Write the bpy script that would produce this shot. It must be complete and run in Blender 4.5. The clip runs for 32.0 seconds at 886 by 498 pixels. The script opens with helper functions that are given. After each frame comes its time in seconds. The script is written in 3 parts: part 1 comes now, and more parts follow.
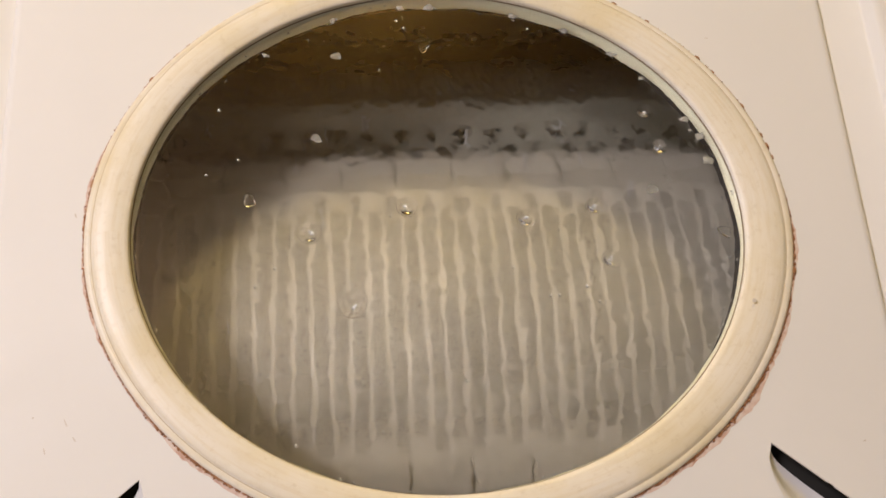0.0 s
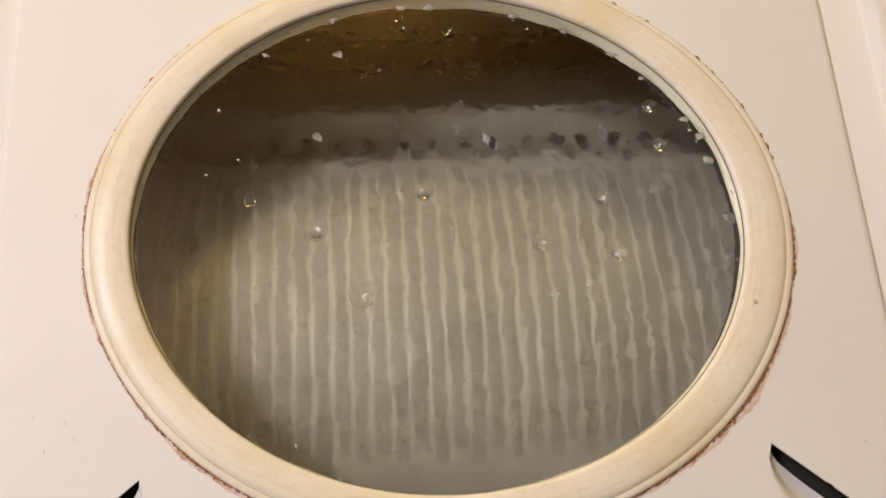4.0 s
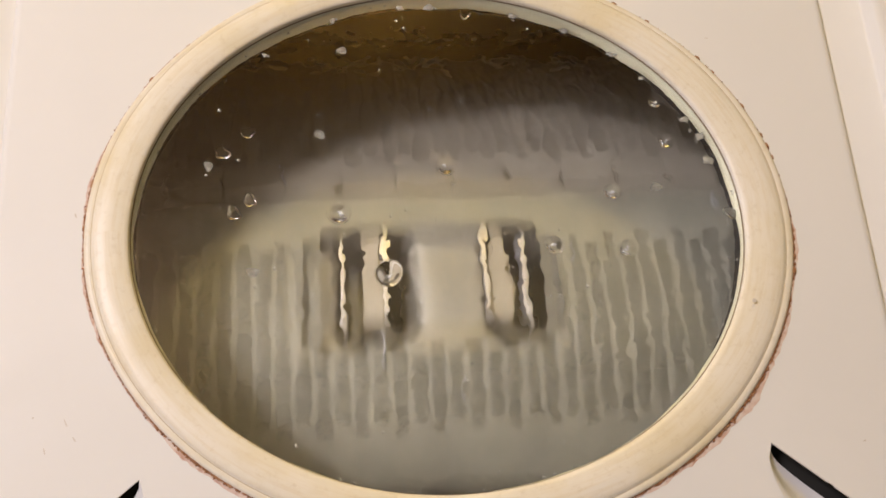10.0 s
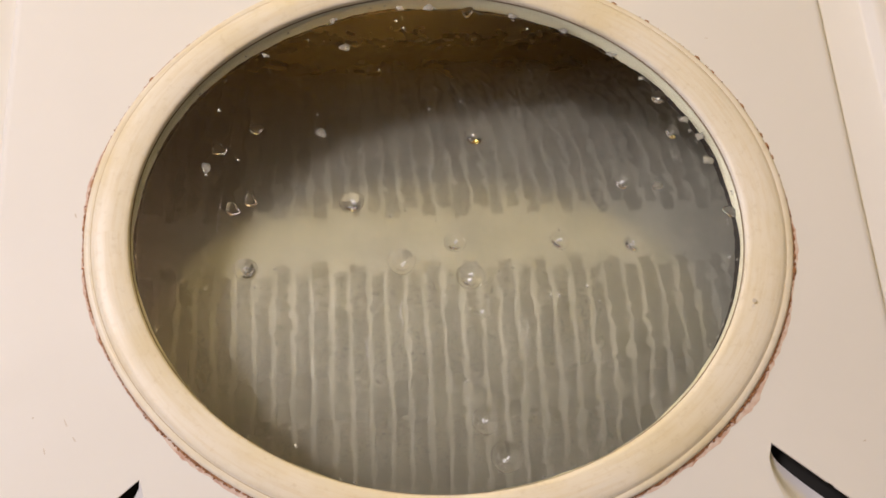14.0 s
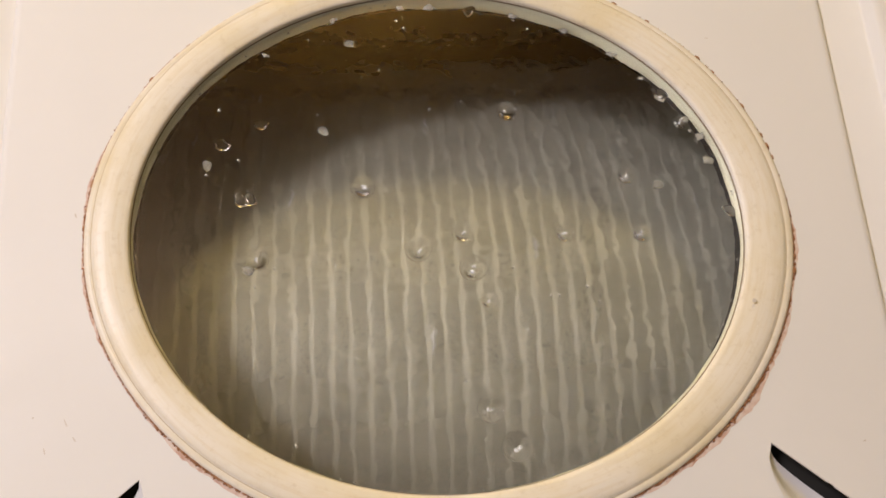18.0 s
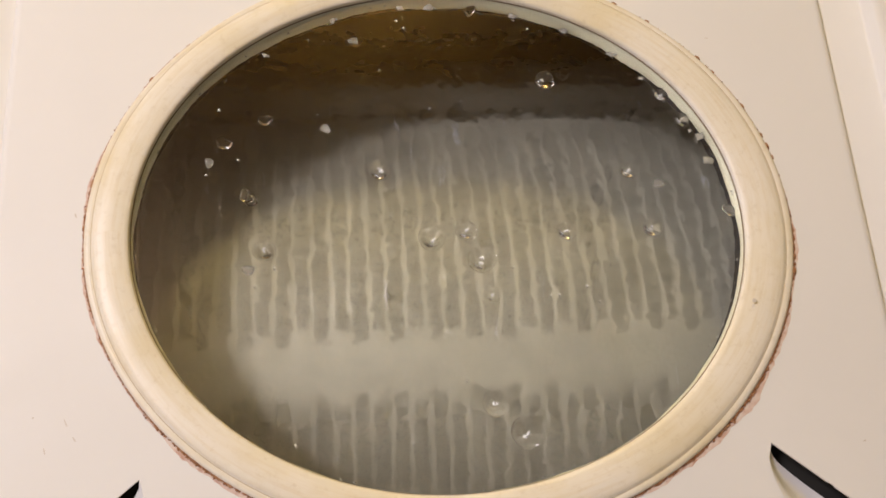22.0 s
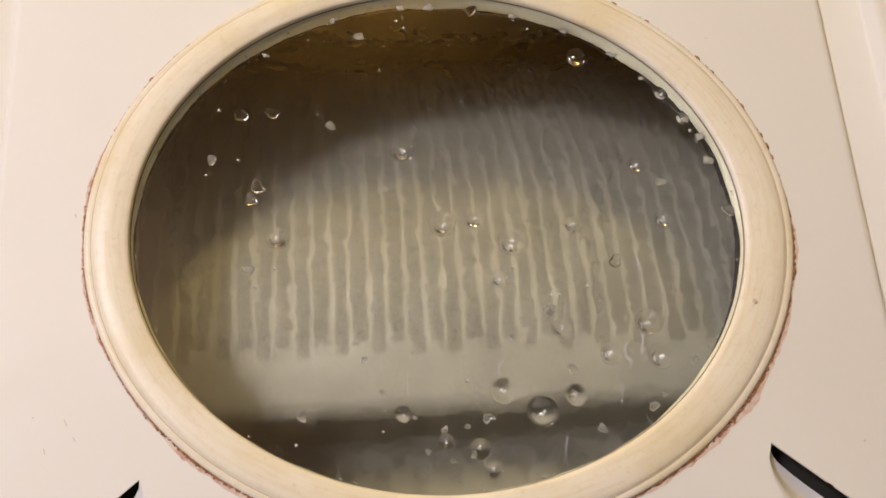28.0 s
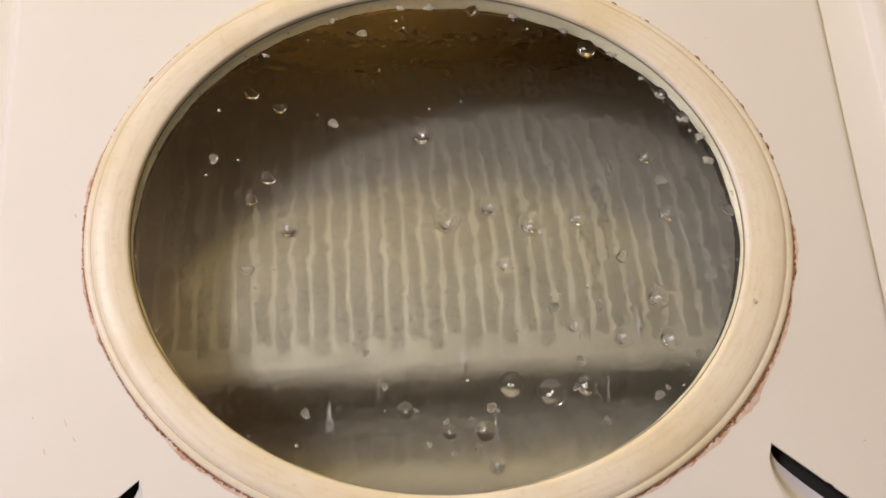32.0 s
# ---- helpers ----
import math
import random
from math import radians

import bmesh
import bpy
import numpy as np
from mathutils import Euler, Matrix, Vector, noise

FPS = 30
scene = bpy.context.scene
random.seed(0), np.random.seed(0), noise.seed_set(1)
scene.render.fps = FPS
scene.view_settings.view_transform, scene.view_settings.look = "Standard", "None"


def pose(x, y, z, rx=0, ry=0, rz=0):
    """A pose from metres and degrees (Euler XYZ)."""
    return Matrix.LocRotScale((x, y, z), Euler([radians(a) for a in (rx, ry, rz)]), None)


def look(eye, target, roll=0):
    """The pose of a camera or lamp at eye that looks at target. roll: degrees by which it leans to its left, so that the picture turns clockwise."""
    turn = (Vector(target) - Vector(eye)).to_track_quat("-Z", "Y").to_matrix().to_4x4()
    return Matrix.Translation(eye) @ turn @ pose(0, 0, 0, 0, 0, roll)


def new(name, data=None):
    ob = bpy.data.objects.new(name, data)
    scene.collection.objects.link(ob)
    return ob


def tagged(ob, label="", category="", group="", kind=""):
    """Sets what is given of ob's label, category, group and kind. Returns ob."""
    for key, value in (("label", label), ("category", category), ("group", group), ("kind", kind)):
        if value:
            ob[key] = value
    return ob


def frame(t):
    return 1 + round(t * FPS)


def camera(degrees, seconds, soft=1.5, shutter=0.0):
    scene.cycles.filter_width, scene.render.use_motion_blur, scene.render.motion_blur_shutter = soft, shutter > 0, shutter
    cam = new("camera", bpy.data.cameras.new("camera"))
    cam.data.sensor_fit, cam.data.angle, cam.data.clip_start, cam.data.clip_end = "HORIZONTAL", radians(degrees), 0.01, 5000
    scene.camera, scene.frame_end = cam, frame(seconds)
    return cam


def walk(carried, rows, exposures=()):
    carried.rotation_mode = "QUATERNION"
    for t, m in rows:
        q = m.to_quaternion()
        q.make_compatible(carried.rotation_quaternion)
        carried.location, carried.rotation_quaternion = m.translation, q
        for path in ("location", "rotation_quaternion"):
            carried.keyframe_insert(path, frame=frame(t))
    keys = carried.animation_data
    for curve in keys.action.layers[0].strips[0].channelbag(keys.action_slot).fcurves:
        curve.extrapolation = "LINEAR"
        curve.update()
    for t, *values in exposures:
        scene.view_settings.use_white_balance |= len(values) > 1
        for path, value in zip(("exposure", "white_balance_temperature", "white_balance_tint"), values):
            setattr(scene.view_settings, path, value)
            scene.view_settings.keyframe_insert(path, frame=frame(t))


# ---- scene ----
LID = 0.91                       # height of the lid's top
EYE = (-0.04967, -0.14823, 1.34153)
cam = camera(55.0, 32.0, soft=1.7, shutter=0.27)
walk(cam, [(0.0, look(EYE, (-0.00505, -0.01432, 0.91), 15.6287)), (32.0, look(EYE, (-0.00505, -0.01432, 0.91), 15.6287))],
     exposures=[(0.0, 0.04), (32.0, 0.04)])

# the drum's axis, radius and turning
DRUM_Y, DRUM_D, DRUM_R = -0.045, 0.069, 0.3056
DRUM_Z = LID - DRUM_D - DRUM_R
PERIOD, PHASE = 1.2375, 24.0
# how far the uneven running drum is ahead: seconds, degrees
SWAY = [(0.0, 5.3), (1.0, 8.0), (2.0, 8.0), (3.0, 8.2), (6.0, 11.4), (7.0, 11.3), (8.0, 11.3), (9.0, 10.2), (10.0, 12.2), (11.0, 12.2), (12.0, 11.4), (13.0, 12.0), (14.0, 9.0), (17.0, 7.4), (18.0, 7.5),
        (18.5, 6.5), (19.0, 10.8), (20.0, 4.5), (21.0, 4.2), (22.0, 5.4), (23.0, 7.5), (24.0, 9.5), (25.0, 6.2), (28.0, 8.9), (28.5, 9.5), (29.0, 9.6), (30.0, 7.8), (31.0, 10.6), (31.4, 11.8), (32.0, 15.6)]
HALF = 0.262

# ---- world and lamps ----
world = bpy.data.worlds.new("world")
scene.world = world
world.use_nodes = True
world.node_tree.nodes["Background"].inputs[0].default_value = (0.9, 0.75, 0.55, 1)
world.node_tree.nodes["Background"].inputs[1].default_value = 0.02


def lamp(name, place, power, colour, radius):
    data = bpy.data.lights.new(name, "POINT")
    data.energy, data.color, data.shadow_soft_size = power, colour, radius
    ob = new(name, data)
    ob.location = place
    return ob


LAMP_WARM = (0.0, 1.75, 2.585)
LAMP_COOL = (-1.12, 0.33, 2.585)
lamp("ceiling_bulb", LAMP_WARM, 66, (1.0, 0.77, 0.25), 0.18)
lamp("ceiling_bulb", LAMP_COOL, 98, (1.0, 0.965, 1.075), 0.17)


# ---- materials ----
def material(name, colour, rough=0.5, metal=0.0):
    m = bpy.data.materials.new(name)
    m.use_nodes = True
    b = m.node_tree.nodes["Principled BSDF"]
    b.inputs["Base Color"].default_value = (*colour, 1)
    b.inputs["Roughness"].default_value = rough
    b.inputs["Metallic"].default_value = metal
    return m


def node(m, kind, **values):
    n = m.node_tree.nodes.new(kind)
    for k, v in values.items():
        n.inputs[k].default_value = v
    return n


def join(m, a, out, b, into):
    m.node_tree.links.new(a.outputs[out], b.inputs[into])


def bsdf(m):
    return m.node_tree.nodes["Principled BSDF"]


def coords(m, stretch=(1, 1, 1)):
    tc = node(m, "ShaderNodeTexCoord")
    mp = node(m, "ShaderNodeMapping")
    mp.inputs["Scale"].default_value = stretch
    join(m, tc, "Object", mp, "Vector")
    return mp


def noise_tex(m, scale, detail=3.0, stretch=(1, 1, 1), rough=0.55):
    n = node(m, "ShaderNodeTexNoise", Scale=scale, Detail=detail, Roughness=rough)
    join(m, coords(m, stretch), "Vector", n, "Vector")
    return n


def ramp(m, source, out, stops):
    r = node(m, "ShaderNodeValToRGB")
    e = r.color_ramp.elements
    while len(e) < len(stops):
        e.new(0.5)
    for el, (p, c) in zip(e, stops):
        el.position, el.color = p, (*c, 1) if len(c) == 3 else c
    join(m, source, out, r, "Fac")
    return r


def mix(m, fac, fac_out, a, b, kind="MIX"):
    """Mix of two colours or colour outputs (node, out) by fac's output."""
    x = m.node_tree.nodes.new("ShaderNodeMix")
    x.data_type, x.blend_type = "RGBA", kind
    if isinstance(fac, float):
        x.inputs[0].default_value = fac
    else:
        m.node_tree.links.new(fac.outputs[fac_out], x.inputs[0])
    for v, k in ((a, 6), (b, 7)):
        if isinstance(v, tuple) and isinstance(v[0], bpy.types.Node):
            m.node_tree.links.new(v[0].outputs[v[1]], x.inputs[k])
        else:
            x.inputs[k].default_value = (*v, 1)
    return x


def bump(m, source, out, strength, distance):
    b = node(m, "ShaderNodeBump", Strength=strength, Distance=distance)
    join(m, source, out, b, "Height")
    join(m, b, "Normal", bsdf(m), "Normal")
    return b


def enamel():
    m = material("white_enamel", (0.80, 0.785, 0.77), 0.22)
    n = noise_tex(m, 9.0, 4)
    c = ramp(m, n, "Fac", [(0.3, (0.785, 0.765, 0.745)), (0.7, (0.81, 0.79, 0.77))])
    join(m, c, "Color", bsdf(m), "Base Color")
    r = ramp(m, noise_tex(m, 40.0, 3), "Fac", [(0.3, (0.50,) * 3), (0.7, (0.58,) * 3)])
    join(m, r, "Color", bsdf(m), "Roughness")
    bsdf(m).inputs["Specular IOR Level"].default_value = 0.35
    bump(m, noise_tex(m, 420.0, 2), "Fac", 0.08, 0.0002)
    return m


def arith(m, kind, a, b):
    n = m.node_tree.nodes.new("ShaderNodeMath")
    n.operation = kind
    for k, v in enumerate((a, b)):
        if isinstance(v, tuple):
            m.node_tree.links.new(v[0].outputs[v[1]], n.inputs[k])
        else:
            n.inputs[k].default_value = v
    return n


def round_streaks(m):
    """Fine streaks that run lengthwise round the oval."""
    tc = node(m, "ShaderNodeTexCoord")
    sp = node(m, "ShaderNodeSeparateXYZ")
    join(m, tc, "Object", sp, "Vector")
    u, v = arith(m, "DIVIDE", (sp, "X"), 0.180), arith(m, "DIVIDE", (sp, "Y"), 0.152)
    r = arith(m, "SQRT", (arith(m, "ADD", (arith(m, "MULTIPLY", (u, 0), (u, 0)), 0), (arith(m, "MULTIPLY", (v, 0), (v, 0)), 0)), 0), 0)
    t = arith(m, "ARCTAN2", (v, 0), (u, 0))
    c = node(m, "ShaderNodeCombineXYZ")
    join(m, arith(m, "MULTIPLY", (r, 0), 75.0), 0, c, "X")
    join(m, arith(m, "MULTIPLY", (t, 0), 5.0), 0, c, "Y")
    n = node(m, "ShaderNodeTexNoise", Scale=1.0, Detail=4.0, Roughness=0.6)
    join(m, c, "Vector", n, "Vector")
    return n


def rubber():
    m = material("cream_rubber", (0.72, 0.60, 0.42), 0.42)
    a = ramp(m, noise_tex(m, 14.0, 5), "Fac", [(0.28, (0.76, 0.66, 0.45)), (0.48, (0.84, 0.77, 0.64)), (0.72, (0.86, 0.81, 0.74))])
    streak = round_streaks(m)
    ys = ramp(m, streak, "Fac", [(0.45, (0, 0, 0)), (0.75, (0.34,) * 3)])
    y = mix(m, ys, "Color", (a, "Color"), (0.66, 0.52, 0.28))
    st = ramp(m, noise_tex(m, 210.0, 5, rough=0.75), "Fac", [(0.54, (0, 0, 0)), (0.80, (0.38,) * 3)])
    x = mix(m, st, "Color", (y, 2), (0.48, 0.36, 0.18))
    join(m, x, 2, bsdf(m), "Base Color")
    bump(m, streak, "Fac", 0.15, 0.0005)
    return m


def steel(name, colour, rough, metal=0.85):
    m = material(name, colour, rough, metal)
    c1 = tuple(v * 0.86 for v in colour)
    c2 = tuple(min(1, v * 1.08) for v in colour)
    a = ramp(m, noise_tex(m, 30.0, 4, (1, 1, 1)), "Fac", [(0.3, c1), (0.7, c2)])
    join(m, a, "Color", bsdf(m), "Base Color")
    axis = node(m, "ShaderNodeCombineXYZ", X=1.0)
    join(m, axis, "Vector", bsdf(m), "Tangent")
    bsdf(m).inputs["Anisotropic"].default_value = 0.25
    g = noise_tex(m, 240.0, 3, (0.15, 1.0, 1.0))
    r = ramp(m, g, "Fac", [(0.3, (rough - 0.08,) * 3), (0.7, (rough + 0.08,) * 3)])
    join(m, r, "Color", bsdf(m), "Roughness")
    bump(m, g, "Fac", 0.1, 0.0004)
    return m


def pane_glass():
    m = material("window_glass", (1, 1, 1), 0.0)
    b = bsdf(m)
    b.inputs["Transmission Weight"].default_value = 1.0
    b.inputs["IOR"].default_value = 1.85
    return m


def water():
    m = material("water", (1, 1, 1), 0.05)
    b = bsdf(m)
    b.inputs["Transmission Weight"].default_value = 1.0
    b.inputs["IOR"].default_value = 1.33
    return m


def plaster(name, colour, depth):
    m = material(name, colour, 0.85)
    n = noise_tex(m, 38.0, 5, rough=0.6)
    c = ramp(m, noise_tex(m, 3.0, 3), "Fac", [(0.3, tuple(v * 0.92 for v in colour)), (0.7, colour)])
    join(m, c, "Color", bsdf(m), "Base Color")
    bump(m, n, "Fac", 1.0, depth)
    return m


def rust_material():
    m = material("rust", (0.16, 0.06, 0.03), 0.9)
    c = ramp(m, noise_tex(m, 700.0, 3), "Fac", [(0.3, (0.13, 0.052, 0.02)), (0.5, (0.37, 0.165, 0.066)), (0.7, (0.56, 0.33, 0.175))])
    join(m, c, "Color", bsdf(m), "Base Color")
    bump(m, noise_tex(m, 1500.0, 3), "Fac", 0.6, 0.0004)
    return m


def peel_material():
    m = material("peeled_enamel", (0.6, 0.42, 0.34), 0.7)
    c = ramp(m, noise_tex(m, 220.0, 4), "Fac", [(0.30, (0.50, 0.28, 0.19)), (0.5, (0.70, 0.53, 0.45)), (0.68, (0.76, 0.66, 0.59))])
    join(m, c, "Color", bsdf(m), "Base Color")
    return m


def wet_glass():
    m = pane_glass()
    bsdf(m).inputs["Specular Tint"].default_value = (0.2, 0.2, 0.2, 1)
    bump(m, noise_tex(m, 62.0, 2), "Fac", 1.0, 0.0006)
    return m


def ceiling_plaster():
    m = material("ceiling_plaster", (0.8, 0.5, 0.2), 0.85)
    # mottled tones put light and shade of the plaster's relief into the colour
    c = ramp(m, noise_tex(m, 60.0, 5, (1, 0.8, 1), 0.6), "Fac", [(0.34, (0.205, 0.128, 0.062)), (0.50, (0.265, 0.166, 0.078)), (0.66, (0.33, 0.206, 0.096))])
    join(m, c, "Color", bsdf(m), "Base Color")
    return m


ENAMEL = enamel()
RUBBER = rubber()
LIP = material("grey_rubber", (0.60, 0.565, 0.39), 0.45)
SEAM = material("seam_dirt", (0.20, 0.13, 0.065), 0.8)
GROOVE = material("groove_dirt", (0.58, 0.47, 0.31), 0.8)
SCUFF = material("scuff", (0.64, 0.585, 0.52), 0.6)
# pale colour carries the lip's reflection in flat drops near it
PALE_WATER = material("pale_water", (0.42, 0.40, 0.34), 0.25)
bsdf(PALE_WATER).inputs["Transmission Weight"].default_value = 0.35
# whitish colour stands in for bright glints in small clear drops
GLINTING = material("glinting_droplet", (0.50, 0.49, 0.44), 0.08)
bsdf(GLINTING).inputs["Transmission Weight"].default_value = 0.85
bsdf(GLINTING).inputs["IOR"].default_value = 1.33
# also colours the lumps that stand in for glints in drops
BEAD = material("wash_water", (0.58, 0.57, 0.55), 0.25)
bsdf(BEAD).inputs["Transmission Weight"].default_value = 0.3
STEEL = steel("wet_steel", (0.264, 0.247, 0.188), 0.60, 0.45)
STEEL_DOOR = steel("door_steel", (0.318, 0.282, 0.218), 0.60, 0.45)
BRIGHT = steel("polished_steel", (0.56, 0.535, 0.50), 0.38, 0.7)
PAN_STEEL = steel("pan_steel", (0.280, 0.255, 0.198), 0.60, 0.45)
GLASS = pane_glass()
WATER = water()
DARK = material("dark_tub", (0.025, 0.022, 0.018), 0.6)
PLASTER = ceiling_plaster()
WALLP = plaster("wall_paint", (0.38, 0.35, 0.31), 0.003)
FLOORM = material("floor_vinyl", (0.35, 0.27, 0.19), 0.5)


# ---- mesh helpers ----
def mesh_object(name, bm, mat, smooth=True):
    me = bpy.data.meshes.new(name)
    bm.normal_update()
    bm.to_mesh(me)
    bm.free()
    me.materials.append(mat)
    if smooth:
        for p in me.polygons:
            p.use_smooth = True
    return new(name, me)


def part(name, bm, mat, parent, label="", smooth=True):
    ob = mesh_object(name, bm, mat, smooth)
    ob.parent = parent
    if label:
        ob["label"] = label
    return ob


def piece(name, me, parent, label=""):
    ob = new(name, me)
    ob.parent = parent
    if label:
        ob["label"] = label
    return ob


def from_arrays(name, verts, faces, mat, smooth=True):
    me = bpy.data.meshes.new(name)
    me.from_pydata([tuple(v) for v in verts], [], [tuple(f) for f in faces])
    me.materials.append(mat)
    if smooth:
        for p in me.polygons:
            p.use_smooth = True
    me.update()
    return me


def box(bm, x0, x1, y0, y1, z0, z1, bevel=0.0):
    m = Matrix.Translation(((x0 + x1) / 2, (y0 + y1) / 2, (z0 + z1) / 2)) @ Matrix.Diagonal((x1 - x0, y1 - y0, z1 - z0, 1))
    made = bmesh.ops.create_cube(bm, size=1, matrix=m)["verts"]
    if bevel:
        edges = {e for v in made for e in v.link_edges}
        bmesh.ops.bevel(bm, geom=list(edges), offset=bevel, segments=2, affect="EDGES", profile=0.5)
    return bm


def ring_point(t, w):
    """A place round the window, w inside the gasket's outer edge; the opening sits slightly off centre."""
    return (RING_A - 1.038 * w) * math.cos(t) - 0.09 * w, (RING_B - 0.880 * w) * math.sin(t) + 0.026 * w


def ring_sweep(profile, n=160, wobble=None, closed=False):
    """Sweep (inset, height) rows round the oval of the window."""
    bm = bmesh.new()
    rows = []
    for w, z in profile:
        row = []
        for i in range(n):
            t = 2 * math.pi * i / n
            ww, zz = (wobble(t, w, z) if wobble else (w, z))
            row.append(bm.verts.new((*ring_point(t, ww), zz)))
        rows.append(row)
    pairs = list(zip(rows, rows[1:])) + ([(rows[-1], rows[0])] if closed else [])
    for r0, r1 in pairs:
        for i in range(n):
            j = (i + 1) % n
            bm.faces.new((r0[i], r0[j], r1[j], r1[i]))
    return bm


# ---- room ----
ROOM = (-3.0, 1.80, -1.9, 2.70, 2.82)


def relief(nx, ny, step, seed):
    """Smooth random relief of about unit height, grain some 20 mm."""
    rng = np.random.RandomState(seed)
    f = np.fft.fft2(rng.randn(nx, ny))
    kx, ky = np.meshgrid(np.fft.fftfreq(nx, step), np.fft.fftfreq(ny, step), indexing="ij")
    k = np.hypot(kx, ky)
    keep = np.exp(-(k / 80.0) ** 2) * (1 - np.exp(-(k / 40.0) ** 2))
    a = np.real(np.fft.ifft2(f * keep))
    a /= a.std()
    return np.sign(a) * np.abs(a) ** 0.8


def ceiling(x0, x1, y0, y1, h, t):
    """One sheet: knocked-down plaster, finely modelled over the machine, plain further off."""
    step, fx, fy = 0.0052, (-1.15, 1.25), (0.10, 2.10)
    nx, ny = int((fx[1] - fx[0]) / step) + 1, int((fy[1] - fy[0]) / step) + 1
    gx, gy = np.linspace(*fx, nx), np.linspace(*fy, ny)
    z = h - 0.0032 * relief(nx, ny, step, 5)
    z[0], z[-1], z[:, 0], z[:, -1] = h, h, h, h
    verts = np.stack([*np.meshgrid(gx, gy, indexing="ij"), z], -1).reshape(-1, 3).tolist()
    i = np.arange(nx * ny).reshape(nx, ny)
    faces = np.stack([i[:-1, :-1], i[:-1, 1:], i[1:, 1:], i[1:, :-1]], -1).reshape(-1, 4).tolist()
    n = len(verts)
    outer = [(x0, y0), (x1, y0), (x1, y1), (x0, y1)]
    inner = [(fx[0], fy[0]), (fx[1], fy[0]), (fx[1], fy[1]), (fx[0], fy[1])]
    verts += [(x, y, h) for x, y in outer + inner] + [(x, y, h + t) for x, y in outer]
    for k in range(4):
        j = (k + 1) % 4
        faces.append((n + k, n + 4 + k, n + 4 + j, n + j))
        faces.append((n + k, n + j, n + 8 + j, n + 8 + k))
    faces.append((n + 8, n + 9, n + 10, n + 11))
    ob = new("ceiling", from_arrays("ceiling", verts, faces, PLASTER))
    tagged(ob, "tan knocked-down plaster ceiling", "ceiling", kind="structure")


def room():
    x0, x1, y0, y1, h = ROOM
    t = 0.1
    def slab(name, mat, label, *b):
        ob = mesh_object(name, box(bmesh.new(), *b), mat, False)
        return tagged(ob, label, name.split("_")[0], kind="structure")
    slab("floor", FLOORM, "brown vinyl floor under the washing machine", x0 - t, x1 + t, y0 - t, y1 + t, -t, 0)
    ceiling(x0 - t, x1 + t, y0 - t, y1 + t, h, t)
    slab("wall_north", WALLP, "plain beige wall behind the washing machine", x0, x1, y1, y1 + t, 0, h)
    slab("wall_south", WALLP, "plain beige wall", x0, x1, y0 - t, y0, 0, h)
    slab("wall_west", WALLP, "plain beige wall", x0 - t, x0, y0 - t, y1 + t, 0, h)
    slab("wall_east", WALLP, "plain beige wall", x1, x1 + t, y0 - t, y1 + t, 0, h)


room()


def ceiling_lamp(place, shade):
    base = new("ceiling_lamp")
    drop = ROOM[4] - place[2]
    base.location = (place[0], place[1], ROOM[4])
    bm = bmesh.new()
    bmesh.ops.create_cone(bm, cap_ends=True, segments=32, radius1=0.06, radius2=0.07, depth=0.02, matrix=Matrix.Translation((0, 0, -0.01)))
    part("base_plate", bm, ENAMEL, base, smooth=False)
    bm = bmesh.new()
    bmesh.ops.create_cone(bm, cap_ends=True, segments=24, radius1=0.012, radius2=0.012, depth=drop - 0.08, matrix=Matrix.Translation((0, 0, 0.04 - drop / 2)))
    part("socket", bm, ENAMEL, base, smooth=False)
    # dark disc, added and unseen, keeps the bulb's direct light off the ceiling
    bm = bmesh.new()
    bmesh.ops.create_cone(bm, cap_ends=True, segments=48, radius1=shade, radius2=0.04, depth=0.03, matrix=Matrix.Translation((0, 0, 0.110 - drop)))
    part("shade", bm, DARK, base, "added dark disc that keeps bulb light off the ceiling", smooth=False)
    tagged(base, "hanging lamp under the ceiling with an added dark light-blocking disc", "ceiling lamp", group="ceiling lamps")
    return base


ceiling_lamp(LAMP_WARM, 0.13)
ceiling_lamp(LAMP_COOL, 0.12)

# ---- washing machine ----
RING_A, RING_B = 0.1900, 0.1620
machine = tagged(new("washing_machine"), "white enamelled top-loading washing machine with an oval lid window", "washing machine")


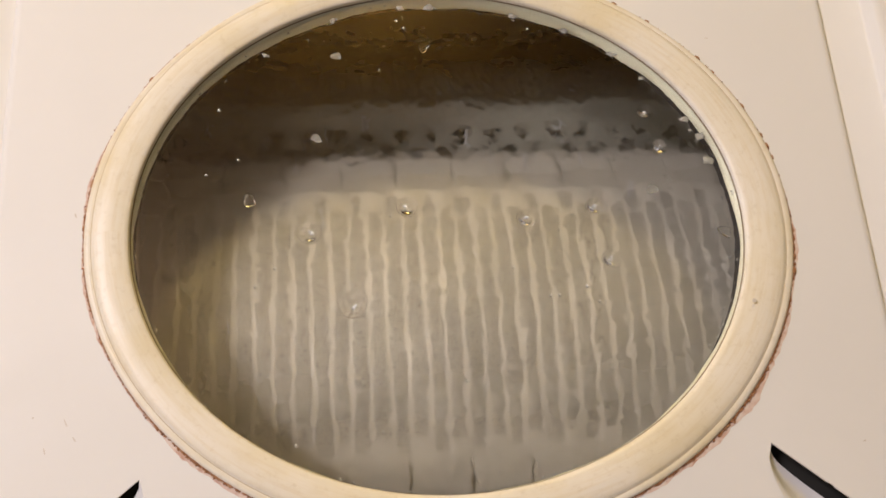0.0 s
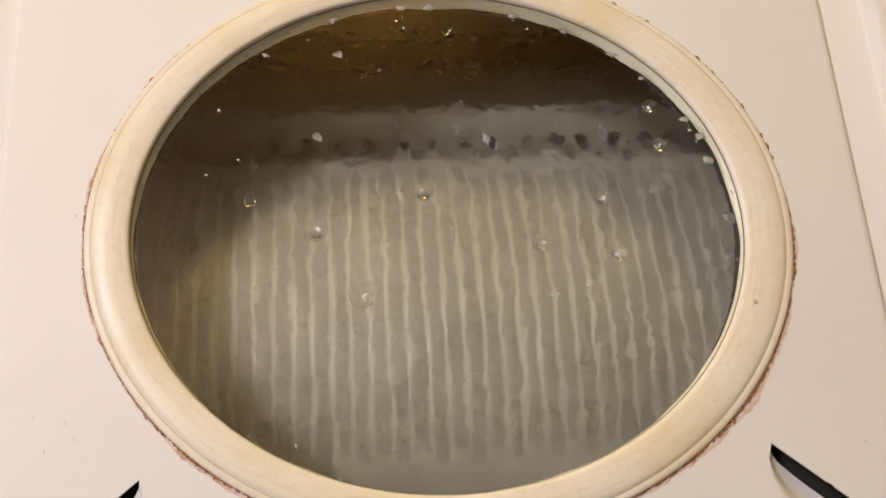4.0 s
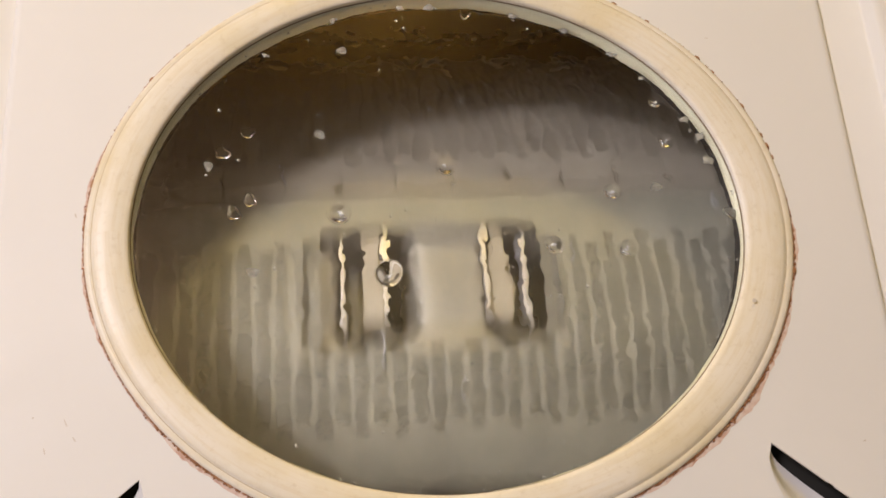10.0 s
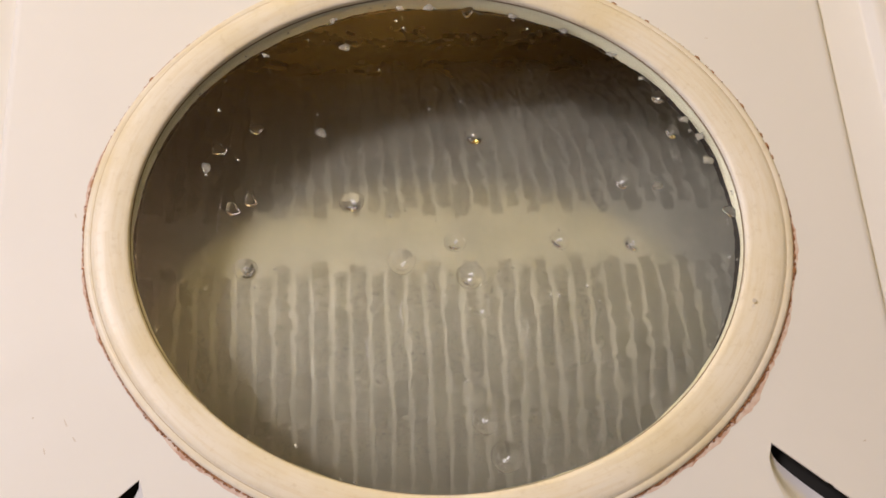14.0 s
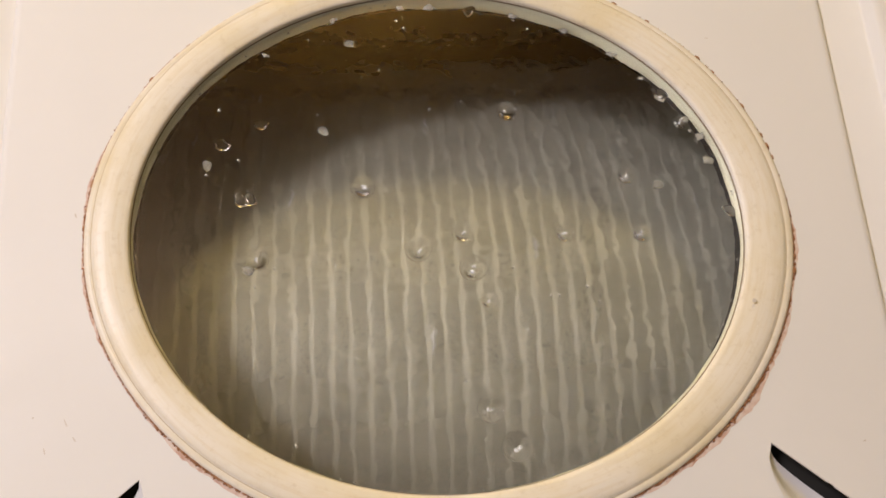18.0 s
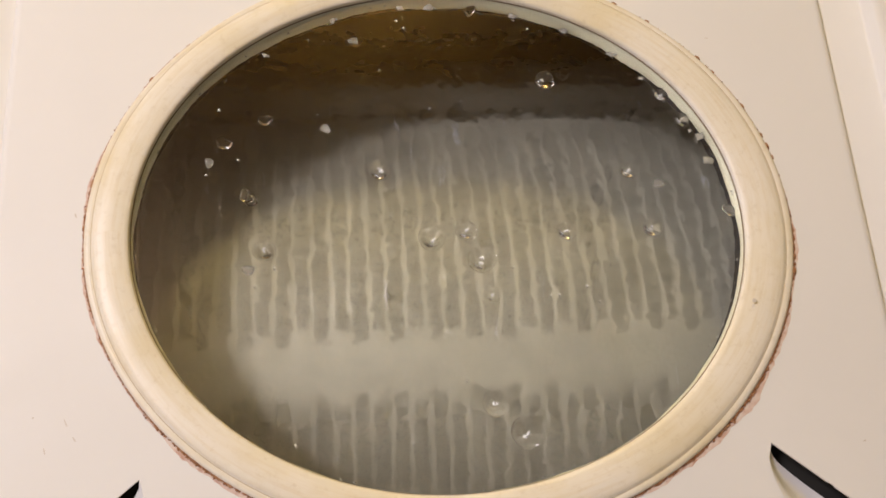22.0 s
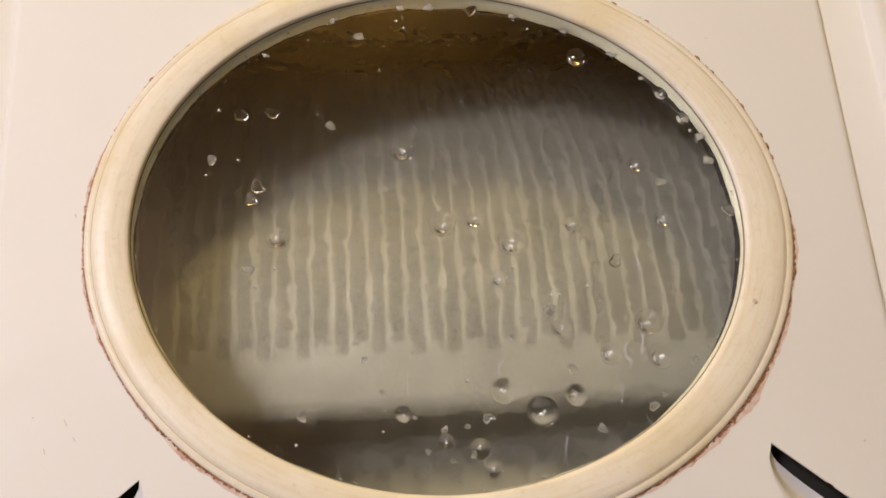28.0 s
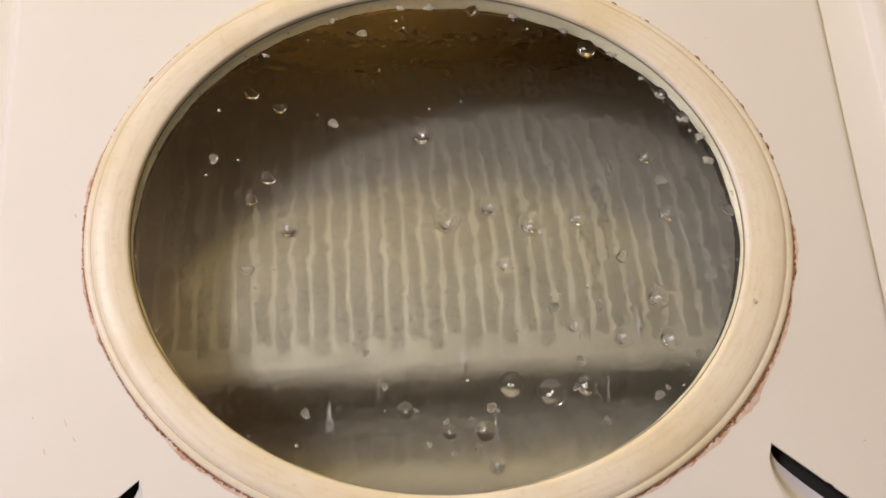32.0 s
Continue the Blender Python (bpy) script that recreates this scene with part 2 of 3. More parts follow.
def cabinet():
    w, d, front, t = 0.343, 0.335, -0.395, 0.012
    top = LID - 0.006
    for name, b in (("cabinet_side", (-w, -w + t, front, d, 0.03, top - t)), ("cabinet_side", (w - t, w, front, d, 0.03, top - t)),
                    ("cabinet_front", (-w + t, w - t, front, front + t, 0.03, top - t)), ("cabinet_back", (-w + t, w - t, d - t, d, 0.03, top - t))):
        part(name, box(bmesh.new(), *b, bevel=0.002), ENAMEL, machine, smooth=False)
    for sx in (-1, 1):
        for y in (front + 0.045, d - 0.045):
            bm = bmesh.new()
            bmesh.ops.create_cone(bm, cap_ends=True, segments=16, radius1=0.025, radius2=0.018, depth=0.03, matrix=Matrix.Translation((sx * 0.3, y, 0.015)))
            part("foot", bm, DARK, machine, smooth=False)
    part("cabinet_base", box(bmesh.new(), -w + t, w - t, front + t, d - t, 0.03, 0.05), DARK, machine, smooth=False)
    # deck with a sunk channel for the lid: strips swept along y, profile across x
    prof = [(0.2050, top - 0.001), (0.2660, top - 0.001), (0.2675, top + 0.0005), (0.2695, top + 0.0055), (0.2712, top + 0.0068), (0.2750, top + 0.0072), (w - 0.006, top + 0.0072), (w, top + 0.001), (w, top - 0.012)]
    for sx in (-1, 1):
        bm = bmesh.new()
        rows = [[bm.verts.new((sx * x, y, z)) for x, z in prof] for y in (front, d)]
        for i in range(len(prof) - 1):
            f = (rows[0][i], rows[0][i + 1], rows[1][i + 1], rows[1][i])
            bm.faces.new(f if sx > 0 else f[::-1])
        part("deck_side", bm, ENAMEL, machine)
    part("deck_back", box(bmesh.new(), -0.205, 0.205, 0.20, d, top - 0.013, top - 0.001), ENAMEL, machine, smooth=False)
    part("deck_front", box(bmesh.new(), -0.205, 0.205, front, -0.20, top - 0.013, top - 0.001), ENAMEL, machine, smooth=False)


cabinet()


def outline_ellipse(a, b, n=160):
    return [(a * math.cos(2 * math.pi * i / n), b * math.sin(2 * math.pi * i / n)) for i in range(n)]


def outline_lid(hx, hy, r, n=10):
    out = []
    for cx, cy, a0 in ((hx - r, hy - r, 0), (-hx + r, hy - r, 90), (-hx + r, -hy + r, 180), (hx - r, -hy + r, 270)):
        for i in range(n + 1):
            a = radians(a0 + 90 * i / n)
            out.append((cx + r * math.cos(a), cy + r * math.sin(a)))
    return out


SCOOP_TIP, SCOOP_DIR, SCOOP_LEN = (0.1578, -0.1245), (0.780, -0.626), 0.075


def scoop_grid(sx, rows=9, cols=25):
    """Rows run from the slit's straight edge to the outer rim; each is (x, y, depth)."""
    nx, ny = SCOOP_DIR[1], -SCOOP_DIR[0]      # towards the front inside
    out = []
    for i in range(rows):
        v = i / (rows - 1)
        row = []
        for j in range(cols):
            u = j / (cols - 1)
            width = 0.024 * (math.sin(math.pi * min(1, u * 1.02)) ** 0.55 if 0 < u < 0.98 else 0.0)
            gap = min(0.0042, 0.30 * width)
            off = gap + (width - gap) * v
            s = u * SCOOP_LEN
            x = SCOOP_TIP[0] + SCOOP_DIR[0] * s + nx * off
            y = SCOOP_TIP[1] + SCOOP_DIR[1] * s + ny * off
            e = min(1.0, (1 - v) / 0.8)
            deep = 0.5 * width * e * e * (3 - 2 * e)
            row.append((sx * x, y, deep))
        out.append(row)
    return out


def scoop_outline(sx):
    g = scoop_grid(sx)
    edge = [(sx * (SCOOP_TIP[0] + SCOOP_DIR[0] * SCOOP_LEN * j / 24), SCOOP_TIP[1] + SCOOP_DIR[1] * SCOOP_LEN * j / 24) for j in range(25)]
    return edge + [(x, y) for x, y, d in g[-1][-2:0:-1]]


def lid():
    bm = bmesh.new()
    outer = outline_lid(0.2325, 0.235, 0.02)
    loops = [outer, outline_ellipse(RING_A - 0.008, RING_B - 0.008), scoop_outline(1), scoop_outline(-1)]
    edges, first = [], None
    for k, loop in enumerate(loops):
        vs = [bm.verts.new((x, y, LID)) for x, y in loop]
        if k == 0:
            first = vs
        edges += [bm.edges.new((vs[i], vs[(i + 1) % len(vs)])) for i in range(len(vs))]
    bmesh.ops.triangle_fill(bm, edges=edges, use_beauty=True, use_dissolve=False, normal=(0, 0, 1))
    for f in bm.faces:
        if f.normal.z < 0:
            f.normal_flip()
    # rolled rim
    prev = first
    n = len(first)
    for off, dz in ((0.0016, 0.0003), (0.0032, 0.0011), (0.0046, 0.0027), (0.0053, 0.0062)):
        row = []
        for (x, y) in outline_lid(0.2325 + off, 0.235 + off, 0.02 + off):
            row.append(bm.verts.new((x, y, LID - dz)))
        for i in range(n):
            j = (i + 1) % n
            bm.faces.new((prev[i], row[i], row[j], prev[j]))
        prev = row
    # thickness at the openings
    for e in [e for e in bm.edges if len(e.link_faces) == 1]:
        a, b = e.verts
        if abs(a.co.z - LID) < 1e-6 and abs(b.co.z - LID) < 1e-6:
            va = bm.verts.new((a.co.x, a.co.y, LID - 0.0015))
            vb = bm.verts.new((b.co.x, b.co.y, LID - 0.0015))
            bm.faces.new((a, b, vb, va))
    bmesh.ops.remove_doubles(bm, verts=bm.verts[:], dist=1e-6)
    ob = part("lid", bm, ENAMEL, machine, "white enamelled lid with rust round its window", smooth=False)
    for sx in (1, -1):
        g = scoop_grid(sx)
        bm = bmesh.new()
        rows = [[bm.verts.new((x, y, LID - d)) for x, y, d in r] for r in g]
        for r0, r1 in zip(rows, rows[1:]):
            for i in range(len(r0) - 1):
                f = (r0[i], r0[i + 1], r1[i + 1], r1[i])
                bm.faces.new(f if sx < 0 else f[::-1])
        bmesh.ops.remove_doubles(bm, verts=bm.verts[:], dist=1e-6)
        part("slot_scoop", bm, ENAMEL, ob, "pressed scoop under a dark slot")
    return ob


LID_OB = lid()

# the window: gasket, inner lip, pane
GASKET = [(-0.0006, LID + 0.0002), (-0.0004, LID + 0.0014), (0.0006, LID + 0.0021), (0.0030, LID + 0.0026), (0.0036, LID + 0.0022), (0.0042, LID + 0.0030),
          (0.0058, LID + 0.0037), (0.0080, LID + 0.0041), (0.0120, LID + 0.0043), (0.0140, LID + 0.0042), (0.0180, LID + 0.0037), (0.0210, LID + 0.0031), (0.0225, LID + 0.0027), (0.0232, LID + 0.0020), (0.0235, LID + 0.0010), (0.0233, LID - 0.0006)]
part("window_gasket", ring_sweep(GASKET), RUBBER, LID_OB, "yellowed cream rubber gasket")


def lip_wobble(t, w, z):
    """The lip hangs deeper and sags inwards at the back."""
    up = max(0.0, math.sin(t))
    k = max(0.0, min(1.0, (LID - 0.0076 - z) / 0.002))
    w += k * (0.0010 * up + 0.0004 * math.sin(9 * t + 1) + 0.0007 * math.sin(17 * t) * max(0, math.cos(t - 0.9)) + 0.0002 * math.sin(31 * t + 2))
    return w, z - k * (0.0055 * up ** 0.7 + 0.0004 * math.sin(13 * t))


part("window_lip", ring_sweep([(0.0235, LID - 0.0003), (0.0237, LID - 0.0074), (0.0239, LID - 0.0092), (0.0230, LID - 0.0099), (0.0170, LID - 0.0099), (0.0170, LID - 0.0008)], wobble=lip_wobble), LIP, LID_OB, "greyish inner lip of the gasket")


def pane():
    bm = bmesh.new()
    n = 128
    for z in (LID - 0.0012, LID - 0.0072):
        vs = [bm.verts.new((*ring_point(2 * math.pi * i / n, 0.0233), z)) for i in range(n)]
        bm.faces.new(vs if z > LID - 0.004 else vs[::-1])
    bm.verts.ensure_lookup_table()
    for i in range(n):
        j = (i + 1) % n
        bm.faces.new((bm.verts[j], bm.verts[i], bm.verts[n + i], bm.verts[n + j]))
    ob = part("window_pane", bm, GLASS, LID_OB, "clear oval pane, wet underneath", smooth=False)
    ob.visible_shadow = False
    ob.data.materials.append(wet_glass())
    ob.data.polygons[1].material_index = 1
    return ob


pane()


def bounce_stop():
    """Added dark plate stops bounce under the lid; the window's lip passes through it."""
    bm = bmesh.new()
    edges = []
    for loop in (outline_lid(0.318, 0.318, 0.02), [ring_point(2 * math.pi * i / 160, 0.0222) for i in range(160)]):
        vs = [bm.verts.new((x, y, LID - 0.0194)) for x, y in loop]
        edges += [bm.edges.new((vs[i], vs[(i + 1) % len(vs)])) for i in range(len(vs))]
    bmesh.ops.triangle_fill(bm, edges=edges, use_beauty=True, use_dissolve=False, normal=(0, 0, 1))
    part("bounce_plate", bm, DARK, machine, "dark plate added under the lid to stop bounced light", smooth=False)


bounce_stop()


def tub():
    bm = bmesh.new()
    n, r = 64, 0.330
    rows = []
    for x in (-0.325, 0.325):
        row = []
        for i in range(n + 1):
            a = radians(48 + (360 - 96) * i / n)
            row.append(bm.verts.new((x, DRUM_Y + r * math.sin(a), DRUM_Z + r * math.cos(a))))
        rows.append(row)
    for i in range(n):
        bm.faces.new((rows[0][i], rows[0][i + 1], rows[1][i + 1], rows[1][i]))
    for row in rows:
        bm.faces.new(row)
    part("outer_tub", bm, DARK, machine, "dark outer tub round the drum")


tub()


# ---- drum: angle q runs round the shell, against the turning ----
# folded-in lifters: where each begins, is deepest and ends
GROOVES = [(353.2, 359.2, 365.2), (82.5, 88.0, 93.2), (175.0, 182.0, 189.0), (266.6, 272.2, 277.4)]


def groove(q):
    """How deep in the fold, 0 to 1."""
    for a, m, b in GROOVES:
        for p in (q, q + 360):
            if a < p <= m:
                return (p - a) / (m - a)
            if m < p < b:
                return (b - p) / (b - m)
    return 0.0


def shell_profile():
    """Fine table of (q, arc length, y, z)."""
    table = []
    s, last = 0.0, None
    for k in range(7201):
        q = k / 20.0
        u = groove(q)
        r = DRUM_R - 0.054 * (u * u * (3 - 2 * u)) ** 0.9
        a = radians(q)
        y, z = -r * math.sin(a), r * math.cos(a)
        if last:
            s += math.hypot(y - last[0], z - last[1])
        last = (y, z)
        table.append((q, s, y, z))
    return np.array(table)


PROFILE = shell_profile()


def arc_of(q):
    return float(np.interp(q, PROFILE[:, 0], PROFILE[:, 1]))


def on_shell(s, x, lift):
    """Arrays of places on the shell; lift is outwards."""
    P, e = PROFILE, 0.0006
    y, z = np.interp(s, P[:, 1], P[:, 2]), np.interp(s, P[:, 1], P[:, 3])
    ty = np.interp(s + e, P[:, 1], P[:, 2]) - np.interp(s - e, P[:, 1], P[:, 2])
    tz = np.interp(s + e, P[:, 1], P[:, 3]) - np.interp(s - e, P[:, 1], P[:, 3])
    k = np.hypot(ty, tz)
    return np.stack([x, y + lift * tz / k, z - lift * ty / k], axis=-1)


PITCH, ROW, ROW_FINE = 0.0226, 0.0122, 0.0065
HOLE_X0 = 0.0059
EIGHT = [(math.cos(a), math.sin(a)) for a in (math.pi / 4 * k for k in range(8))]
SQUARE = [(1, 0), (0.92, 0.92), (0, 1), (-0.92, 0.92), (-1, 0), (-0.92, -0.92), (0, -1), (0.92, -0.92)]
EDGE = [(1, 0), (1, 1), (0, 1), (-1, 1), (-1, 0), (-1, -1), (0, -1), (1, -1)]


def sheet(name, spans, mat, skip=None, wide=0.0):
    """Perforated sheet. spans: rows of (q0, q1, perforated); skip(q, x) leaves cells out;
    wide: how much round holes are widened, 0 for fine rows."""
    vs, fs, xs, ss, ls = {}, [], [], [], []

    def vert(x, s, lift):
        key = (round(x * 1e5), round(s * 1e5), round(lift * 1e5))
        if key not in vs:
            vs[key] = len(xs)
            xs.append(x), ss.append(s), ls.append(lift)
        return vs[key]

    def cell(xc, sc, hx, hs, rings, shape):
        """One patch of sheet: plain, or pressed in by rings of (across, along, lift)."""
        rim = [vert(xc + a * hx, sc + b * hs, 0.0) for a, b in EDGE]
        if not rings:
            fs.append(rim[::-1])
            return
        loops = [[vert(xc + a * rx, sc + b * ry, lift) for a, b in shape] for rx, ry, lift in rings]
        for a, b in zip([rim] + loops, loops):
            for i in range(8):
                j = (i + 1) % 8
                fs.append((a[j], a[i], b[i], b[j]))

    row = 0
    for q0, q1, holes in spans:
        s0, s1 = arc_of(q0), arc_of(q1)
        # the shell's fields have fine rows of flat holes
        fine = holes and not wide
        n = max(1, round((s1 - s0) / (ROW_FINE if fine else ROW)))
        step = (s1 - s0) / n
        rows = [(0, 2), *((r, 1) for r in range(2, n))] if fine and mat is STEEL_DOOR else [(r, 1) for r in range(n)]
        for r, length in rows:
            sc, hs = s0 + step * (r + length / 2), step * length / 2
            qc = float(np.interp(sc, PROFILE[:, 1], PROFILE[:, 0]))
            shift = 0.5 * PITCH * (row % 2)
            row += 1
            if not holes:
                rings = None
            elif fine:
                along = hs if length == 1 else 0.6 * hs
                rings = [(0.0047, 0.72 * along, 0.0), (0.0043, 0.62 * along, -0.0004), (0.0042, 0.58 * along, -0.0022)]
            else:
                rings = [(rr * wide, rr * min(1.2, hs / 0.0058), lift) for rr, lift in ((0.0045, 0.0), (0.0040, -0.0006), (0.0038, -0.0022))]
            k0 = math.floor((-HALF - HOLE_X0 - shift) / PITCH)
            for k in range(k0, k0 + int(2 * HALF / PITCH) + 3):
                xc, hx = HOLE_X0 + shift + k * PITCH, PITCH / 2
                if xc - hx < -HALF or xc + hx > HALF or (skip and skip(qc, xc)):
                    continue
                cell(xc, sc, hx, hs, rings, SQUARE if fine and length == 1 else EIGHT)
    return from_arrays(name, on_shell(np.array(ss), np.array(xs), np.array(ls)), fs, mat)


def drum_base():
    bm = bmesh.new()
    for x in (-HALF - 0.004, HALF + 0.004):
        bmesh.ops.create_cone(bm, cap_ends=True, segments=96, radius1=DRUM_R + 0.003, radius2=DRUM_R + 0.003, depth=0.008,
                              matrix=Matrix.Translation((x, 0, 0)) @ Matrix.Rotation(math.pi / 2, 4, "Y"))
    bmesh.ops.create_cone(bm, cap_ends=True, segments=24, radius1=0.02, radius2=0.02, depth=2 * HALF + 0.11, matrix=Matrix.Rotation(math.pi / 2, 4, "Y"))
    ob = part("drum", bm, STEEL, machine, "wet perforated stainless steel drum", smooth=False)
    ob.location = (0, DRUM_Y, DRUM_Z)
    return ob


DRUM = drum_base()
PAN_X, PAN_Q = (-0.080, 0.061), (52.6, 66.0)


def in_pan(q, x):
    return PAN_X[0] - 0.003 < x < PAN_X[1] + 0.003 and PAN_Q[0] - 0.6 < q < PAN_Q[1] + 0.6


piece("shell_panel", sheet("shell_panel", [(93.2, 95.5, False), (95.5, 130.5, True), (130.5, 138.0, False), (138.0, 171.5, True), (171.5, 175.0, False)], STEEL), DRUM)
piece("shell_panel", sheet("shell_panel", [(189.0, 191.5, False), (191.5, 260.0, True), (260.0, 266.6, False)], STEEL), DRUM)
piece("shell_panel", sheet("shell_panel", [(277.4, 279.6, False), (279.6, 309.6, True), (309.6, 316.6, False), (316.6, 350.0, True), (350.0, 353.2, False)], STEEL), DRUM)
piece("door_leaf", sheet("door_leaf", [(5.2, 12.0, False), (12.0, 41.4, True), (41.4, 48.0, False)], STEEL_DOOR), DRUM, "hinged drum door of warm-toned perforated steel")
piece("latch_leaf", sheet("latch_leaf", [(48.0, 54.5, False), (54.5, 75.8, True), (75.8, 82.5, False)], STEEL, in_pan), DRUM, "latched half of the drum door")
for a, m, z in GROOVES:
    spans = [[(a, a + 1.9, False), (a + 1.9, m - 1.4, True), (m - 1.4, m, False)], [(m, m + 1.4, False), (m + 1.4, z - 1.9, True), (z - 1.9, z, False)]]
    if z > 360:
        spans = [[(a, a + 1.9, False), (a + 1.9, m - 1.4, True), (m - 1.4, 360, False)], [(0, m - 358.6, False), (m - 358.6, z - 361.9, True), (z - 361.9, z - 360, False)]]
    for s in spans:
        piece("lifter", sheet("lifter", s, STEEL, wide=1.35), DRUM, "inward-folded lifter with rows of holes")


def shell_block(ds, dx, thick, taper=1.0, bevel=0.0008):
    """A small plate: x across the drum, y along the arc, z outwards."""
    bm = box(bmesh.new(), -dx / 2, dx / 2, -ds / 2, ds / 2, 0, thick)
    for v in bm.verts:
        if v.co.y > 0:
            v.co.x *= taper
    bmesh.ops.bevel(bm, geom=bm.edges[:], offset=bevel, segments=2, affect="EDGES")
    return bm


def shell_pose(q, x, lift):
    a = radians(q)
    r = DRUM_R + lift
    return Matrix.Translation((x, -r * math.sin(a), r * math.cos(a))) @ Matrix.Rotation(a, 4, "X")


def to_mesh(name, bm, mat, smooth=False):
    me = bpy.data.meshes.new(name)
    bm.normal_update()
    bm.to_mesh(me)
    bm.free()
    me.materials.append(mat)
    for p in me.polygons:
        p.use_smooth = smooth
    return me


def hinges():
    plate = to_mesh("hinge_plate", shell_block(0.0165, 0.0344, 0.0030), STEEL_DOOR)
    long_plate = to_mesh("hinge_plate", shell_block(0.019, 0.0348, 0.0030), STEEL_DOOR)
    long_strip = to_mesh("hinge_strip", shell_block(0.019, 2 * HALF - 0.02, 0.0008, bevel=0.0002), PAN_STEEL)
    strip = to_mesh("hinge_strip", shell_block(0.0165, 2 * HALF - 0.02, 0.0008, bevel=0.0002), PAN_STEEL)
    for q, plate, strip in ((8.5, plate, strip), (45.5, long_plate, long_strip)):
        piece("hinge_strip", strip, DRUM).matrix_local = shell_pose(q, 0, 0.0004)
        for k in range(-7, 7):
            piece("hinge_plate", plate, DRUM).matrix_local = shell_pose(q, 0.0121 + 0.0181 + 0.0362 * k, 0.0006)


hinges()


def latch_depth(x, v):
    """Depth of the pressed pan; x across the drum, v from -1 to 1 along the arc."""
    def step(e, wide):
        return 0.5 + 0.5 * math.tanh((x - e) / wide)
    across = 0.014 * step(-0.086, 0.006) * (1 - step(0.074, 0.005))
    # two deep wells beside the latches, with a raised floor between them
    across += 0.021 * step(-0.062, 0.003) * (1 - step(-0.020, 0.0028))
    across += 0.021 * step(0.034, 0.0035) * (1 - step(0.066, 0.004))
    across -= 0.006 * step(-0.014, 0.004) * (1 - step(0.028, 0.004))
    k = min(1.0, max(0.0, (1 - abs(v)) / 0.42))
    return across * k * k * (3 - 2 * k)


def latch_pan():
    s0, s1 = arc_of(PAN_Q[0] - 1.2), arc_of(PAN_Q[1] + 1.2)
    nx, ns = 84, 30
    xs, ss, ls, fs = [], [], [], []
    for i in range(nx + 1):
        for j in range(ns + 1):
            x = PAN_X[0] - 0.014 + (PAN_X[1] - PAN_X[0] + 0.028) * i / nx
            xs.append(x), ss.append(s0 + (s1 - s0) * j / ns), ls.append(0.0003 - latch_depth(x, 2 * j / ns - 1))
    for i in range(nx):
        for j in range(ns):
            a = i * (ns + 1) + j
            fs.append((a, a + 1, a + ns + 2, a + ns + 1))
    piece("latch_pan", from_arrays("latch_pan", on_shell(np.array(ss), np.array(xs), np.array(ls)), fs, PAN_STEEL, True), DRUM, "dished steel recess for the latches")
    mid = (PAN_Q[0] + PAN_Q[1]) / 2
    fin = to_mesh("latch_fin", shell_block(0.056, 0.0028, 0.020, 1.0, 0.0008), BRIGHT)
    tongue = to_mesh("latch_tongue", shell_block(0.060, 0.0150, 0.004, 0.75, 0.0015), STEEL_DOOR)
    # added strip of brighter steel gives the glint along the tongue's edge
    edge = to_mesh("tongue_glint", shell_block(0.056, 0.0030, 0.007, 1.3, 0.0010), BRIGHT)
    # flat dark disc stands in for the unlit depth beside each latch
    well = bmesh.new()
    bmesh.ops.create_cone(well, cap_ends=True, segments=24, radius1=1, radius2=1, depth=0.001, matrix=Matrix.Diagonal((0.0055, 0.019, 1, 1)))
    well = to_mesh("latch_dark_disc", well, DARK)
    for xf, xt, xe, xo in ((-0.060, -0.042, -0.0335, -0.0270), (0.052, 0.0370, 0.0275, 0.0600)):
        piece("latch_fin", fin, DRUM, "bright steel latch side plate").matrix_local = shell_pose(mid, xf, -0.019)
        piece("latch_tongue", tongue, DRUM, "steel latch tongue").matrix_local = shell_pose(mid - 0.8, xt, -0.008)
        piece("tongue_glint", edge, DRUM, "strip of brighter steel added for the glint on the latch tongue").matrix_local = shell_pose(mid - 1.2, xe, -0.008)
        piece("latch_dark_disc", well, DRUM, "dark disc beside the latch, standing in for an unlit opening").matrix_local = shell_pose(mid + 0.4, xo, -0.0325)


latch_pan()


# ---- rust and wear on the lid ----
RUST = rust_material()
PEEL = peel_material()


def oval(t, inset):
    return ring_point(t, inset)


def rust_amount(deg):
    """How thick the crust is round the gasket, by angle."""
    d = (deg + 180) % 360 - 180
    k = 0.10
    for mid, wide, amount in ((-42, 30, 1.0), (-8, 10, 0.75), (-78, 20, 0.8), (-128, 26, 0.82), (-165, 18, 0.60), (172, 14, 0.62), (145, 14, 0.35), (28, 26, 0.35)):
        k = max(k, amount * math.exp(-((d - mid) / wide) ** 2))
    return k


